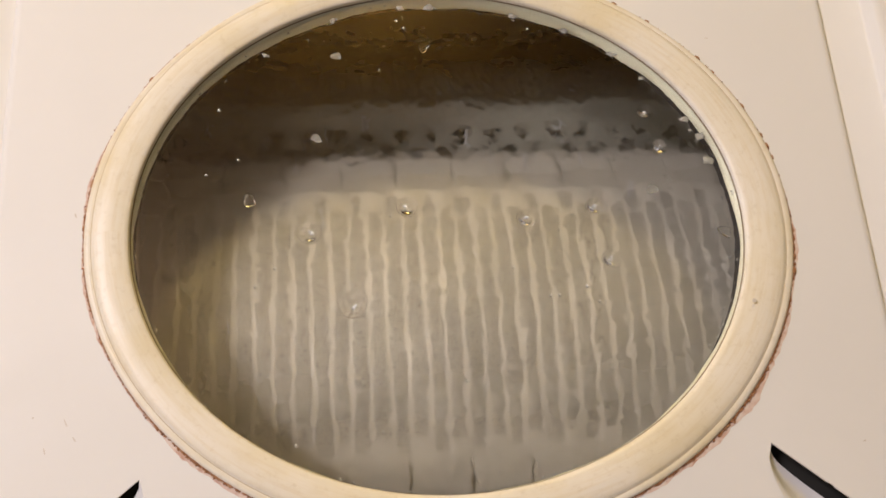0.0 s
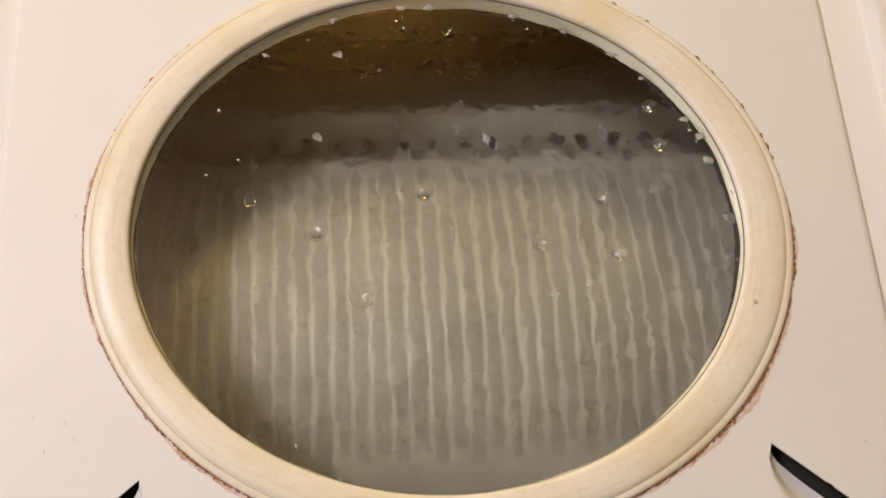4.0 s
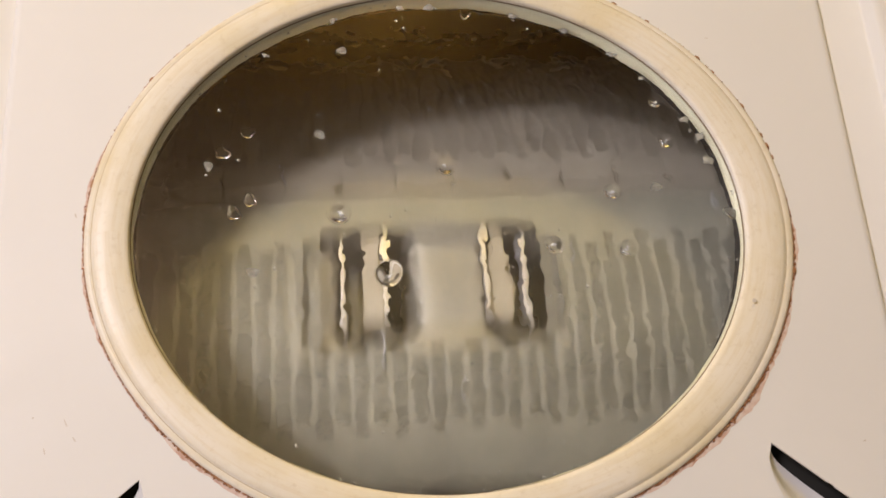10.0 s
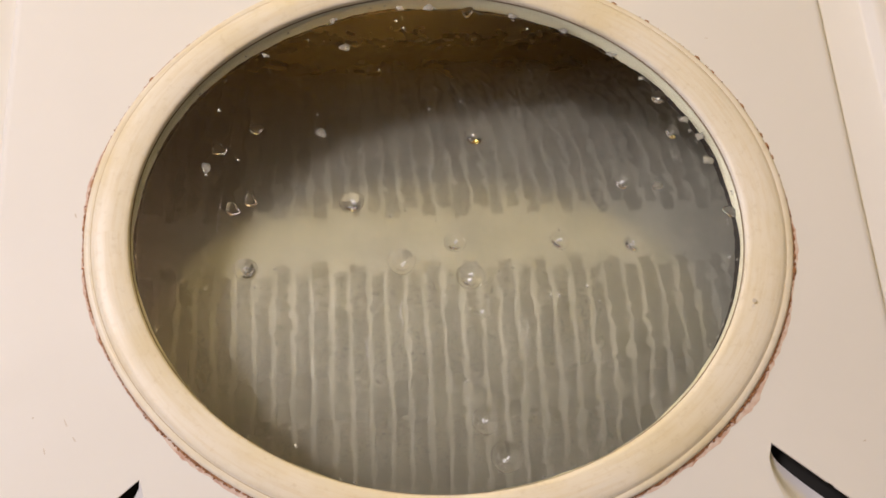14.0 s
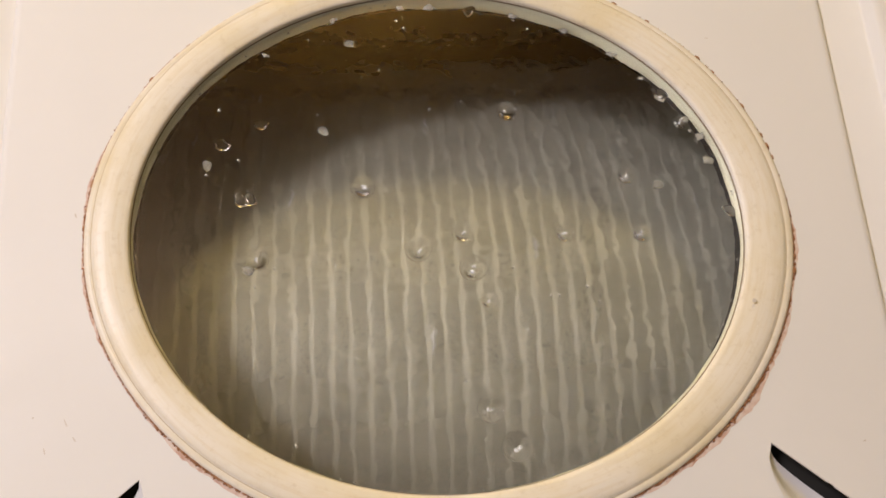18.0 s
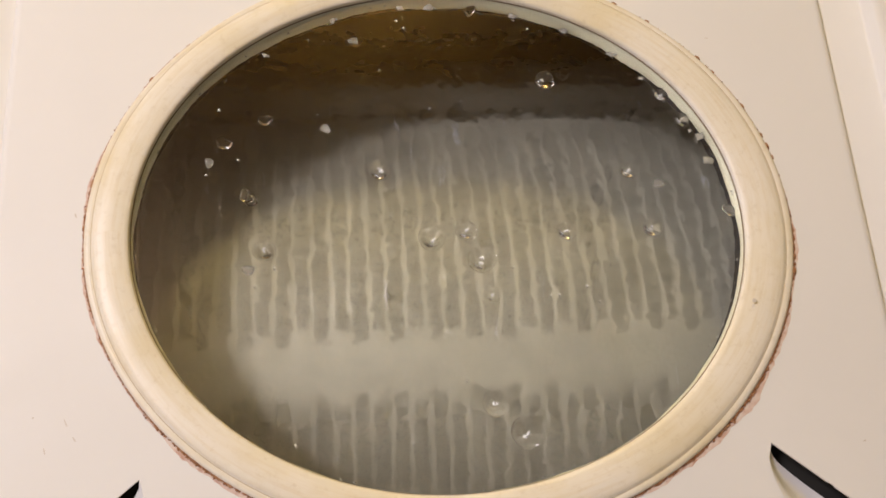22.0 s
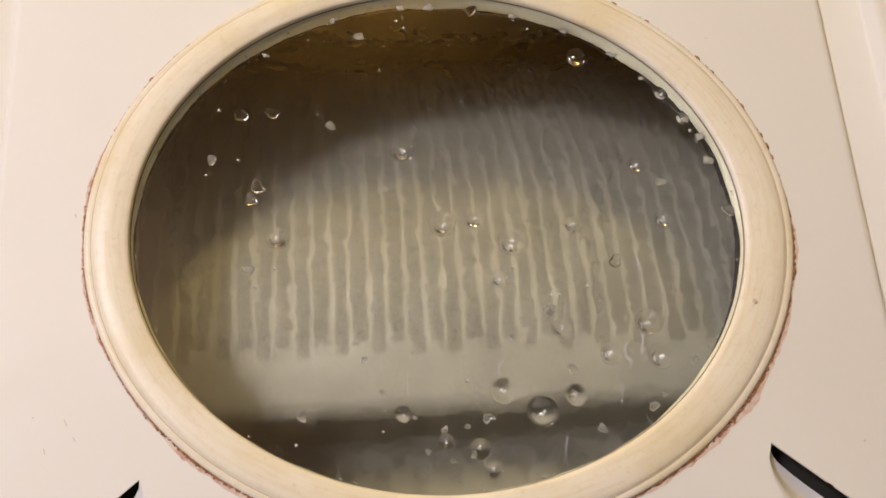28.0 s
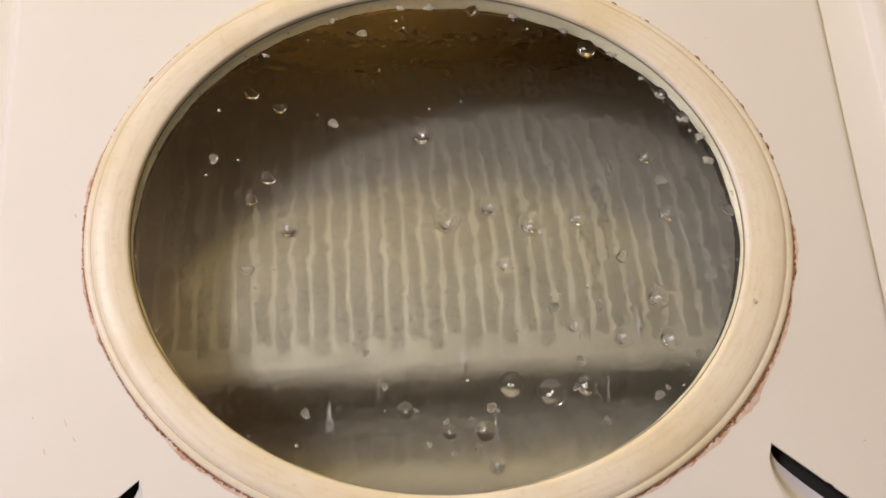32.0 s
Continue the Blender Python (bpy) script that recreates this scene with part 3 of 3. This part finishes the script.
def rust():
    rng = random.Random(7)
    # peeled halo: thin uneven skin on the enamel
    bm = bmesh.new()
    n = 420
    inner, outer = [], []
    for i in range(n):
        t = 2 * math.pi * i / n
        k = rust_amount(math.degrees(t))
        w = 0.0004 + 0.0046 * max(0, k - 0.2) * (0.95 + 0.5 * noise.noise((9 * math.cos(t), 9 * math.sin(t), 3)) + 0.5 * noise.noise((40 * math.cos(t), 40 * math.sin(t), 1)))
        x, y = oval(t, 0.002)
        inner.append(bm.verts.new((x, y, LID + 0.0003)))
        x, y = oval(t, -max(0.0003, w) - 0.0004)
        outer.append(bm.verts.new((x, y, LID + 0.0002)))
    for i in range(n):
        j = (i + 1) % n
        bm.faces.new((outer[i], outer[j], inner[j], inner[i]))
    part("peeled_edge", bm, PEEL, LID_OB, "pinkish peeled enamel round the gasket")
    # crumbs
    bm = bmesh.new()
    bmesh.ops.create_icosphere(bm, subdivisions=1, radius=1.0)
    ball = np.array([v.co[:] for v in bm.verts])
    tris = np.array([[v.index for v in f.verts] for f in bm.faces])
    bm.free()
    vs, fs = [], []
    for i in range(12000):
        deg = rng.uniform(-180, 180)
        k = rust_amount(deg)
        clump = 0.6 + 0.9 * noise.noise((13 * math.cos(radians(deg)), 13 * math.sin(radians(deg)), 9))
        if rng.random() > k * clump * 1.4:
            continue
        out = abs(rng.gauss(0, 0.0005)) * (0.3 + k)
        r = rng.uniform(0.00025, 0.00065) * (0.7 + 0.5 * k)
        x, y = oval(radians(deg), -0.0004 - out)
        m = pose(x, y, LID + 0.0003 + r * 0.3, 0, 0, rng.uniform(0, 180)) @ Matrix.Diagonal((r * rng.uniform(0.7, 1.8), r * rng.uniform(0.6, 1.1), r * 0.8, 1))
        m = np.array(m)
        p = ball * np.array([[rng.uniform(0.7, 1.3)] for _ in ball])
        fs.extend((tris + len(ball) * len(vs)).tolist())
        vs.append(p @ m[:3, :3].T + m[:3, 3])
    me = from_arrays("rust_crust", np.concatenate(vs), fs, RUST)
    tagged(piece("rust_crust", me, LID_OB, "flaky dark rust crumbs along the gasket"), kind="stuff")
    # single dark beads of rust on the far side
    me = None
    for deg, r in ((56, 0.0012), (49, 0.0011), (37, 0.0013), (33, 0.0010), (24, 0.0012), (17, 0.0011), (14.5, 0.0014), (12, 0.0010), (147, 0.0012), (-12, 0.0017), (-9, 0.0013), (179, 0.0010)):
        if me is None:
            bm = bmesh.new()
            bmesh.ops.create_icosphere(bm, subdivisions=2, radius=1.0)
            for v in bm.verts:
                v.co *= 1 + 0.25 * noise.noise(v.co * 1.7)
            me = to_mesh("rust_bead", bm, RUST, True)
        x, y = oval(radians(deg), -0.0009)
        piece("rust_bead", me, LID_OB).matrix_local = pose(x, y, LID + 0.0005, 0, 0, deg) @ Matrix.Diagonal((r, r * 1.5, r * 0.8, 1))


rust()
# dark seams of the gasket: by the outer bead and where it meets the pane
part("gasket_seam", ring_sweep([(0.0034, LID + 0.00243), (0.0038, LID + 0.00250)]), GROOVE, LID_OB, "dirty seam in the gasket")
part("gasket_seam", ring_sweep([(0.0233, LID - 0.0001), (0.0238, LID - 0.0009)]), SEAM, LID_OB, "dirty seam in the gasket")


def marks():
    """Small chips and scuffs in the enamel."""
    for x, y, a, b, turn in ((-0.2090, -0.0927, 0.0005, 0.0004, 0), (-0.1956, 0.0106, 0.0004, 0.0014, 20), (0.1606, 0.1116, 0.0011, 0.0003, -8), (-0.1935, -0.0960, 0.0003, 0.0022, 25),
                             (-0.1890, -0.1040, 0.0003, 0.0016, 35), (-0.2025, -0.1090, 0.0003, 0.0018, 15), (0.2082, -0.1262, 0.0010, 0.0004, 20)):
        bm = bmesh.new()
        bmesh.ops.create_circle(bm, cap_ends=True, segments=10, radius=1.0, matrix=pose(x, y, LID + 0.00012, 0, 0, turn) @ Matrix.Diagonal((a, b, 1, 1)))
        part("enamel_scuff", bm, SCUFF, LID_OB, smooth=False)
    bm = bmesh.new()
    bmesh.ops.create_circle(bm, cap_ends=True, segments=10, radius=0.0012, matrix=pose(0.1590, -0.0508, LID + 0.0062))
    part("gasket_spot", bm, SCUFF, LID_OB, smooth=False)


marks()

# ---- water on the pane ----
UNDER = LID - 0.0074


def cap_mesh(radius, mat, seed, tall=0.55, rough=0.06, soft=False):
    """A drop that hangs from a flat face at z = 0."""
    rng = random.Random(seed)
    p2, p3, p5 = (rng.uniform(0, 6.3) for _ in range(3))
    n, rings = 28, 10
    vs, fs = [], []
    ball = (1 + tall * tall) / (2 * tall)          # of a unit cap
    for k in range(rings):
        u = 1 - (k / rings) ** 1.5
        z = -tall * (1 - u * u) ** 1.7 if soft else -(math.sqrt(ball * ball - u * u) - (ball - tall))
        for i in range(n):
            t = 2 * math.pi * i / n
            r = radius * u * (1 + rough * math.sin(2 * t + p2) + rough * 0.7 * math.sin(3 * t + p3) + rough * 0.3 * math.sin(5 * t + p5))
            vs.append((r * math.cos(t), r * math.sin(t), radius * z))
    vs.append((0, 0, -tall * radius))
    for k in range(rings - 1):
        for i in range(n):
            j = (i + 1) % n
            fs.append((k * n + i, (k + 1) * n + i, (k + 1) * n + j, k * n + j))
    for i in range(n):
        fs.append(((rings - 1) * n + i, rings * n, (rings - 1) * n + (i + 1) % n))
    fs.append(list(range(n)))
    me = from_arrays("water_droplet", vs, fs, mat)
    me.polygons[len(fs) - 1].use_smooth = False
    return me


def chip_mesh(radius, seed):
    """A flat ragged drop: a few small lumps run together."""
    rng = random.Random(seed)
    bm = bmesh.new()
    for k in range(6):
        r = radius * (0.62 if k == 0 else rng.uniform(0.2, 0.48))
        a, d = rng.uniform(0, 6.3), (0 if k == 0 else radius * rng.uniform(0.45, 0.85))
        bmesh.ops.create_icosphere(bm, subdivisions=2, radius=r, matrix=pose(d * math.cos(a) * 1.15, d * math.sin(a) * 0.75, -0.1 * r) @ Matrix.Diagonal((rng.uniform(0.8, 1.3), rng.uniform(0.7, 1.0), 0.4, 1)))
    return to_mesh("water_droplet", bm, PALE_WATER, True)


DROPS = []


def droplet(radius, rows, lands=False):
    """A drop under the pane; rows of (t, x, y). One that lands is thrown up from the tub's end wall."""
    ob = new("water_droplet", cap_mesh(radius, WATER if radius > 0.0034 else GLINTING, len(DROPS), 0.50 if radius > 0.004 else 0.55, 0.03 if radius > 0.004 else 0.16, radius > 0.004))
    # larger drops get whitish lumps in place of lamp glints
    if radius > 0.0038:
        rng = random.Random(int(radius * 1e6) + len(DROPS))
        bm = bmesh.new()
        for k in range(3):
            d, a, r = radius * rng.uniform(0.05, 0.26), rng.uniform(0, 6.3), radius * rng.uniform(0.10, 0.20)
            bmesh.ops.create_icosphere(bm, subdivisions=1, radius=r, matrix=pose(d * math.cos(a), d * math.sin(a), -0.25 * radius) @ Matrix.Diagonal((rng.uniform(0.6, 1.6), 1, 0.6, 1)))
        part("drop_glint", bm, BEAD, ob, "whitish lumps standing in for glints inside the drop").visible_shadow = False
    size = "large" if radius > 0.0055 else "small"
    tagged(ob, f"{size} clear water droplet clinging under the window pane", "water droplet", group="droplets under the pane")
    keys = [(t, pose(x, y, UNDER)) for t, x, y in rows]
    if lands:
        t, x, y = rows[0]
        wall = pose(math.copysign(0.322, x), max(-0.12, min(0.12, y)), 0.62)
        keys = [(0.0, wall), (t - 0.3, wall)] + keys
    if keys[-1][0] < 32.0:
        keys.append((32.0, keys[-1][1]))
    ob.matrix_basis = keys[0][1]
    ob.visible_shadow = False
    DROPS.append((ob, keys))


def flat_drop(radius, x, y):
    # paler than water: the lip's reflection is in the colour
    ob = new("water_droplet", chip_mesh(radius, int(x * 9e4)))
    ob.location = (x, y, UNDER)
    tagged(ob, "flat water droplet by the edge of the pane, lip reflection in its colour", "water droplet", group="droplets under the pane")


droplet(0.0059, [(0.0, -0.0228, 0.0121), (6.0, -0.008, 0.0263), (9.0, -0.0009, 0.0342), (11.0, 0.0023, 0.0383), (13.0, 0.0126, 0.0491), (16.5, 0.0294, 0.062), (19.0, 0.0421, 0.0725), (21.0, 0.0532, 0.081), (22.0, 0.0608, 0.0875), (23.0, 0.0691, 0.0925), (24.5, 0.0738, 0.0954), (27.5, 0.0799, 0.1013), (32.0, 0.0878, 0.108)])
droplet(0.0065, [(0.0, -0.0757, -0.0012), (6.0, -0.069, 0.0025), (9.0, -0.062, 0.0074), (13.0, -0.0541, 0.0144), (16.5, -0.0491, 0.0198), (19.0, -0.0442, 0.027), (23.0, -0.0348, 0.0358), (28.0, -0.024, 0.0451), (32.0, -0.0127, 0.0545)])
droplet(0.0076, [(0.0, -0.0537, -0.0414), (6.0, -0.0442, -0.0325), (9.0, -0.0362, -0.0269), (13.0, -0.0292, -0.0203), (16.5, -0.021, -0.0146), (19.0, -0.0159, -0.0103), (23.0, -0.0082, -0.0041), (25.0, -0.0054, 0.0004), (28.0, -0.0041, 0.002), (32.0, -0.0012, 0.0038)])
droplet(0.0059, [(12.9, 0.0017, -0.0096), (16.5, 0.0056, -0.0058), (19.0, 0.0074, -0.0033), (23.0, 0.0096, -0.0021), (25.0, 0.0116, 0.0001), (28.0, 0.0135, 0.0037), (30.0, 0.0175, 0.0075), (32.0, 0.0222, 0.011)], True)
droplet(0.0076, [(12.9, 0.0093, -0.0287), (16.5, 0.0107, -0.0259), (19.0, 0.0119, -0.0228), (23.0, 0.0175, -0.0179), (25.0, 0.0205, -0.0141), (28.0, 0.0333, -0.0104), (32.0, 0.0447, 0.0004)], True)
droplet(0.0047, [(12.8, 0.0136, -0.0485), (16.5, 0.0167, -0.0443), (19.0, 0.0187, -0.0413), (23.0, 0.0208, -0.0382), (28.0, 0.0245, -0.0308), (32.0, 0.0285, -0.0228)], True)
droplet(0.0071, [(11.8, 0.0098, -0.1071), (13.0, 0.0107, -0.1061), (16.5, 0.0134, -0.1016), (19.0, 0.0155, -0.098), (23.0, 0.0183, -0.0958), (28.0, 0.022, -0.0902), (32.0, 0.0264, -0.0875)], True)
droplet(0.0082, [(10.6, 0.0165, -0.128), (13.0, 0.02, -0.1249), (16.5, 0.0238, -0.1212), (19.0, 0.0297, -0.117), (21.0, 0.0317, -0.1137), (23.0, 0.0338, -0.1104), (28.0, 0.0417, -0.1017), (32.0, 0.0468, -0.092)], True)
droplet(0.0035, [(8.1, -0.111, 0.054), (9.0, -0.1089, 0.0557), (13.0, -0.1049, 0.0597), (19.0, -0.1006, 0.0634), (23.0, -0.0984, 0.0661), (28.0, -0.0947, 0.0695), (32.0, -0.0906, 0.0726)], True)
droplet(0.0038, [(8.1, -0.1168, 0.0443), (9.0, -0.1192, 0.0451), (13.0, -0.1241, 0.0476), (19.0, -0.122, 0.0512), (23.0, -0.1208, 0.0529), (25.0, -0.1166, 0.0576), (27.5, -0.113, 0.0668), (32.0, -0.1066, 0.0817)], True)
droplet(0.0038, [(8.2, -0.1152, 0.0107), (13.0, -0.1167, 0.0124), (19.0, -0.1108, 0.019), (23.0, -0.1087, 0.0212), (28.0, -0.1033, 0.0257), (32.0, -0.0978, 0.0308)], True)
droplet(0.0062, [(11.5, -0.1113, -0.0244), (13.0, -0.1096, -0.022), (16.5, -0.1055, -0.0178), (19.0, -0.1023, -0.0138), (23.0, -0.0988, -0.0092), (28.0, -0.0928, -0.0038), (32.0, -0.0874, 0.0018)], True)
droplet(0.0026, [(0.0, -0.0712, 0.0538), (6.0, -0.0702, 0.0551), (13.0, -0.0686, 0.0568), (19.0, -0.067, 0.0585), (23.0, -0.0657, 0.0599), (28.0, -0.0632, 0.0612), (32.0, -0.0616, 0.0626)])
droplet(0.0026, [(0.0, -0.059, 0.105), (6.0, -0.0573, 0.1068), (13.0, -0.0543, 0.1101), (19.0, -0.0506, 0.1134), (23.0, -0.0483, 0.1152), (28.0, -0.0456, 0.1178), (32.0, -0.0436, 0.1197)])
droplet(0.0044, [(0.0, 0.1178, 0.0667), (6.0, 0.1225, 0.071), (9.0, 0.1247, 0.0724), (13.0, 0.1268, 0.0749), (17.5, 0.1291, 0.0767), (32.0, 0.1296, 0.0782)])
droplet(0.0035, [(0.0, -0.0081, 0.1103), (2.5, 0.0006, 0.1173), (6.0, 0.0116, 0.1271), (9.0, 0.0167, 0.1313), (13.0, 0.0188, 0.1332), (32.0, 0.0216, 0.1343)])
droplet(0.0053, [(0.0, 0.0874, -0.0217), (6.0, 0.0943, -0.0174), (13.0, 0.0998, -0.0143), (19.0, 0.1079, -0.0067), (23.0, 0.1141, -0.0042), (28.0, 0.1199, 0.0003), (32.0, 0.123, 0.0035)])
droplet(0.0053, [(0.0, 0.0424, 0.0034), (6.0, 0.0534, -0.014), (9.0, 0.0557, -0.0131), (13.0, 0.0588, -0.0109), (19.0, 0.0634, -0.0058), (23.0, 0.0645, -0.0049), (28.0, 0.068, -0.0014), (32.0, 0.071, 0.0025)])
droplet(0.0050, [(0.0, 0.0815, 0.0095), (6.0, 0.0893, 0.0154), (9.0, 0.0914, 0.0163), (13.0, 0.098, 0.022), (19.0, 0.1023, 0.0274), (23.0, 0.1044, 0.0308), (28.0, 0.1087, 0.0334), (32.0, 0.1146, 0.0382)])
droplet(0.0044, [(0.0, 0.1238, 0.0443), (6.0, 0.1244, 0.0457), (9.0, 0.1272, 0.0471), (13.0, 0.1308, 0.0509), (16.0, 0.1362, 0.0576), (19.0, 0.1386, 0.0597), (23.0, 0.1398, 0.0612), (32.0, 0.1403, 0.0622)])
droplet(0.0035, [(26.6, 0.0886, -0.025), (28.0, 0.0894, -0.0231), (32.0, 0.0936, -0.0206)], True)
droplet(0.0053, [(26.8, 0.0542, -0.0613), (28.0, 0.056, -0.0589), (30.0, 0.0594, -0.0584), (32.0, 0.0635, -0.0577)], True)
droplet(0.0062, [(26.7, 0.0795, -0.0758), (28.0, 0.0813, -0.0735), (32.0, 0.0895, -0.065)], True)
droplet(0.0071, [(26.5, 0.1013, -0.0603), (28.0, 0.1033, -0.0576), (30.0, 0.1069, -0.0518), (32.0, 0.1111, -0.0438)], True)
droplet(0.0059, [(26.9, 0.0578, -0.0961), (28.0, 0.0598, -0.0944), (29.0, 0.0623, -0.0931), (32.0, 0.0657, -0.09)], True)
droplet(0.0056, [(26.4, 0.0061, -0.1213), (28.0, 0.008, -0.1189), (29.0, 0.0093, -0.1133), (32.0, 0.011, -0.1103)], True)
droplet(0.0044, [(26.6, 0.0128, -0.1316), (28.0, 0.0141, -0.1295), (32.0, 0.016, -0.1274)], True)
droplet(0.0024, [(26.7, -0.0823, -0.0997), (28.0, -0.0809, -0.0984), (32.0, -0.0791, -0.0968)], True)
droplet(0.0032, [(26.3, 0.0491, -0.0506), (28.0, 0.0505, -0.0491), (32.0, 0.0525, -0.0479)], True)
droplet(0.0068, [(26.9, 0.1065, -0.0789), (28.0, 0.1081, -0.0765), (32.0, 0.1145, -0.067)], True)
droplet(0.0026, [(26.6, 0.0588, -0.0814), (32.0, 0.0644, -0.0769)], True)
droplet(0.0026, [(26.8, 0.0126, -0.1042), (32.0, 0.0151, -0.0986)], True)
droplet(0.0026, [(26.5, 0.1001, -0.1029), (32.0, 0.104, -0.0967)], True)
droplet(0.0024, [(26.7, 0.0715, -0.1124), (32.0, 0.0744, -0.1083)], True)
droplet(0.0041, [(26.4, -0.0102, -0.1165), (28.0, -0.0092, -0.1143), (32.0, -0.0072, -0.1096)], True)
droplet(0.0044, [(26.2, -0.0326, -0.0998), (32.0, -0.029, -0.098)], True)
droplet(0.0029, [(8.3, -0.1055, -0.0215), (11.4, -0.1061, -0.0227), (12.0, -0.1078, -0.022), (32.0, -0.1078, -0.0208)], True)
droplet(0.0026, [(7.9, -0.1288, 0.039), (13.0, -0.1306, 0.0377), (23.0, -0.1288, 0.041), (32.0, -0.1267, 0.0429)], True)
droplet(0.0035, [(0.0, -0.1075, 0.0179), (32.0, -0.1063, 0.0186)])
droplet(0.0029, [(0.0, 0.1159, 0.018), (13.0, 0.1188, 0.02), (32.0, 0.1212, 0.0234)])
droplet(0.0035, [(0.0, 0.1541, -0.0082), (6.0, 0.159, 0.0017), (32.0, 0.1582, 0.0045)])
droplet(0.0012, [(26.2, -0.0261, -0.1021), (32.0, -0.0236, -0.0983)], True)
droplet(0.0015, [(26.25, -0.0201, -0.1193), (32.0, -0.0176, -0.1155)], True)
droplet(0.0018, [(26.3, -0.0112, -0.1089), (32.0, -0.0087, -0.105)], True)
droplet(0.0012, [(26.35, -0.0079, -0.1244), (32.0, -0.0053, -0.1207)], True)
droplet(0.0015, [(26.4, 0.0019, -0.1079), (32.0, 0.0045, -0.104)], True)
droplet(0.0018, [(26.45, 0.0043, -0.1218), (32.0, 0.0069, -0.118)], True)
droplet(0.0012, [(26.5, 0.0155, -0.1043), (32.0, 0.0182, -0.1004)], True)
droplet(0.0018, [(26.55, -0.0416, -0.0893), (32.0, -0.0392, -0.0854)], True)
droplet(0.0021, [(26.6, 0.058, -0.0944), (32.0, 0.0608, -0.0904)], True)
droplet(0.0015, [(26.65, 0.1062, -0.0968), (32.0, 0.1092, -0.0928)], True)
droplet(0.0018, [(26.7, 0.0504, -0.0507), (32.0, 0.0533, -0.0464)], True)
droplet(0.0021, [(26.75, 0.1254, -0.0798), (32.0, 0.1285, -0.0756)], True)
droplet(0.0015, [(26.8, 0.0288, -0.0632), (32.0, 0.0316, -0.0591)], True)
droplet(0.0018, [(26.85, -0.0502, -0.0715), (32.0, -0.0478, -0.0675)], True)
flat_drop(0.0032, -0.0033, 0.1364)
flat_drop(0.0035, 0.149, 0.0498)
flat_drop(0.0044, 0.152, 0.0348)
flat_drop(0.0026, 0.1027, 0.1037)
flat_drop(0.0026, 0.0455, 0.1303)
flat_drop(0.0026, -0.06, 0.1285)
flat_drop(0.0024, -0.0207, 0.1358)
flat_drop(0.0029, 0.076, 0.1196)
flat_drop(0.0029, 0.1409, 0.0615)
flat_drop(0.0024, 0.1632, 0.0146)
flat_drop(0.0018, 0.1193, 0.088)
flat_drop(0.0021, -0.0991, 0.1059)


def specks():
    rng = random.Random(4)
    bm = bmesh.new()
    for i in range(170):
        t, k = rng.uniform(0, 6.283), math.sqrt(rng.random()) * 0.97
        x, y = k * (RING_A - 0.0255) * math.cos(t), k * (RING_B - 0.0255) * math.sin(t)
        r = rng.choice((0.00025, 0.0003, 0.0004, 0.0004, 0.0006, 0.0009))
        bmesh.ops.create_icosphere(bm, subdivisions=1, radius=r, matrix=pose(x, y, UNDER - 0.0002) @ Matrix.Diagonal((rng.uniform(0.7, 1.4), rng.uniform(0.7, 1.4), 0.5, 1)))
    ob = mesh_object("water_specks", bm, PALE_WATER)
    tagged(ob, "tiny whitish water specks dotted over the pane", "water specks", kind="stuff")


specks()


def rim_drops():
    """Wet beads along the lower edge of the lip."""
    rng = random.Random(12)
    bm = bmesh.new()
    for i in range(60):
        t = rng.uniform(0, 6.283)
        x, y = oval(t, 0.0252)
        r = rng.uniform(0.0004, 0.0011)
        bmesh.ops.create_icosphere(bm, subdivisions=1, radius=r, matrix=pose(x, y, rng.choice((LID - 0.0175, LID - 0.0175, LID - 0.0085)), 0, 0, math.degrees(t)) @ Matrix.Diagonal((0.6, 1.5, 0.8, 1)))
    tagged(part("lip_beads", bm, PALE_WATER, LID_OB, "water beads along the gasket's inner lip"), kind="stuff")


rim_drops()


def drum_water():
    """Beads of wash water that ride on the drum and streak as it turns."""
    rng = random.Random(21)
    bm = bmesh.new()
    for i in range(280):
        g = rng.choice((0, 90, 180, 270))
        q = (g + rng.gauss(0, 9)) if rng.random() < 0.75 else rng.uniform(0, 360)
        x = rng.uniform(-0.20, 0.22)
        lift = 0.001 if groove(q % 360) == 0 else rng.uniform(-0.03, 0.0)
        r = rng.choice((0.0005, 0.0007, 0.0009, 0.0012, 0.0018))
        bmesh.ops.create_icosphere(bm, subdivisions=1, radius=r, matrix=shell_pose(q, x, lift) @ Matrix.Diagonal((1, rng.uniform(1, 4), 0.8, 1)))
    tagged(part("wash_water_beads", bm, BEAD, DRUM, "beads of wash water on the drum"), kind="stuff")


drum_water()

# ---- what moves ----
def motions():
    walk(DRUM, [(t / 10, pose(0, DRUM_Y, DRUM_Z, -((PHASE + 36.0 * t / PERIOD + float(np.interp(t / 10, *zip(*SWAY)))) % 360))) for t in range(321)])
    for ob, keys in DROPS:
        walk(ob, keys)


motions()
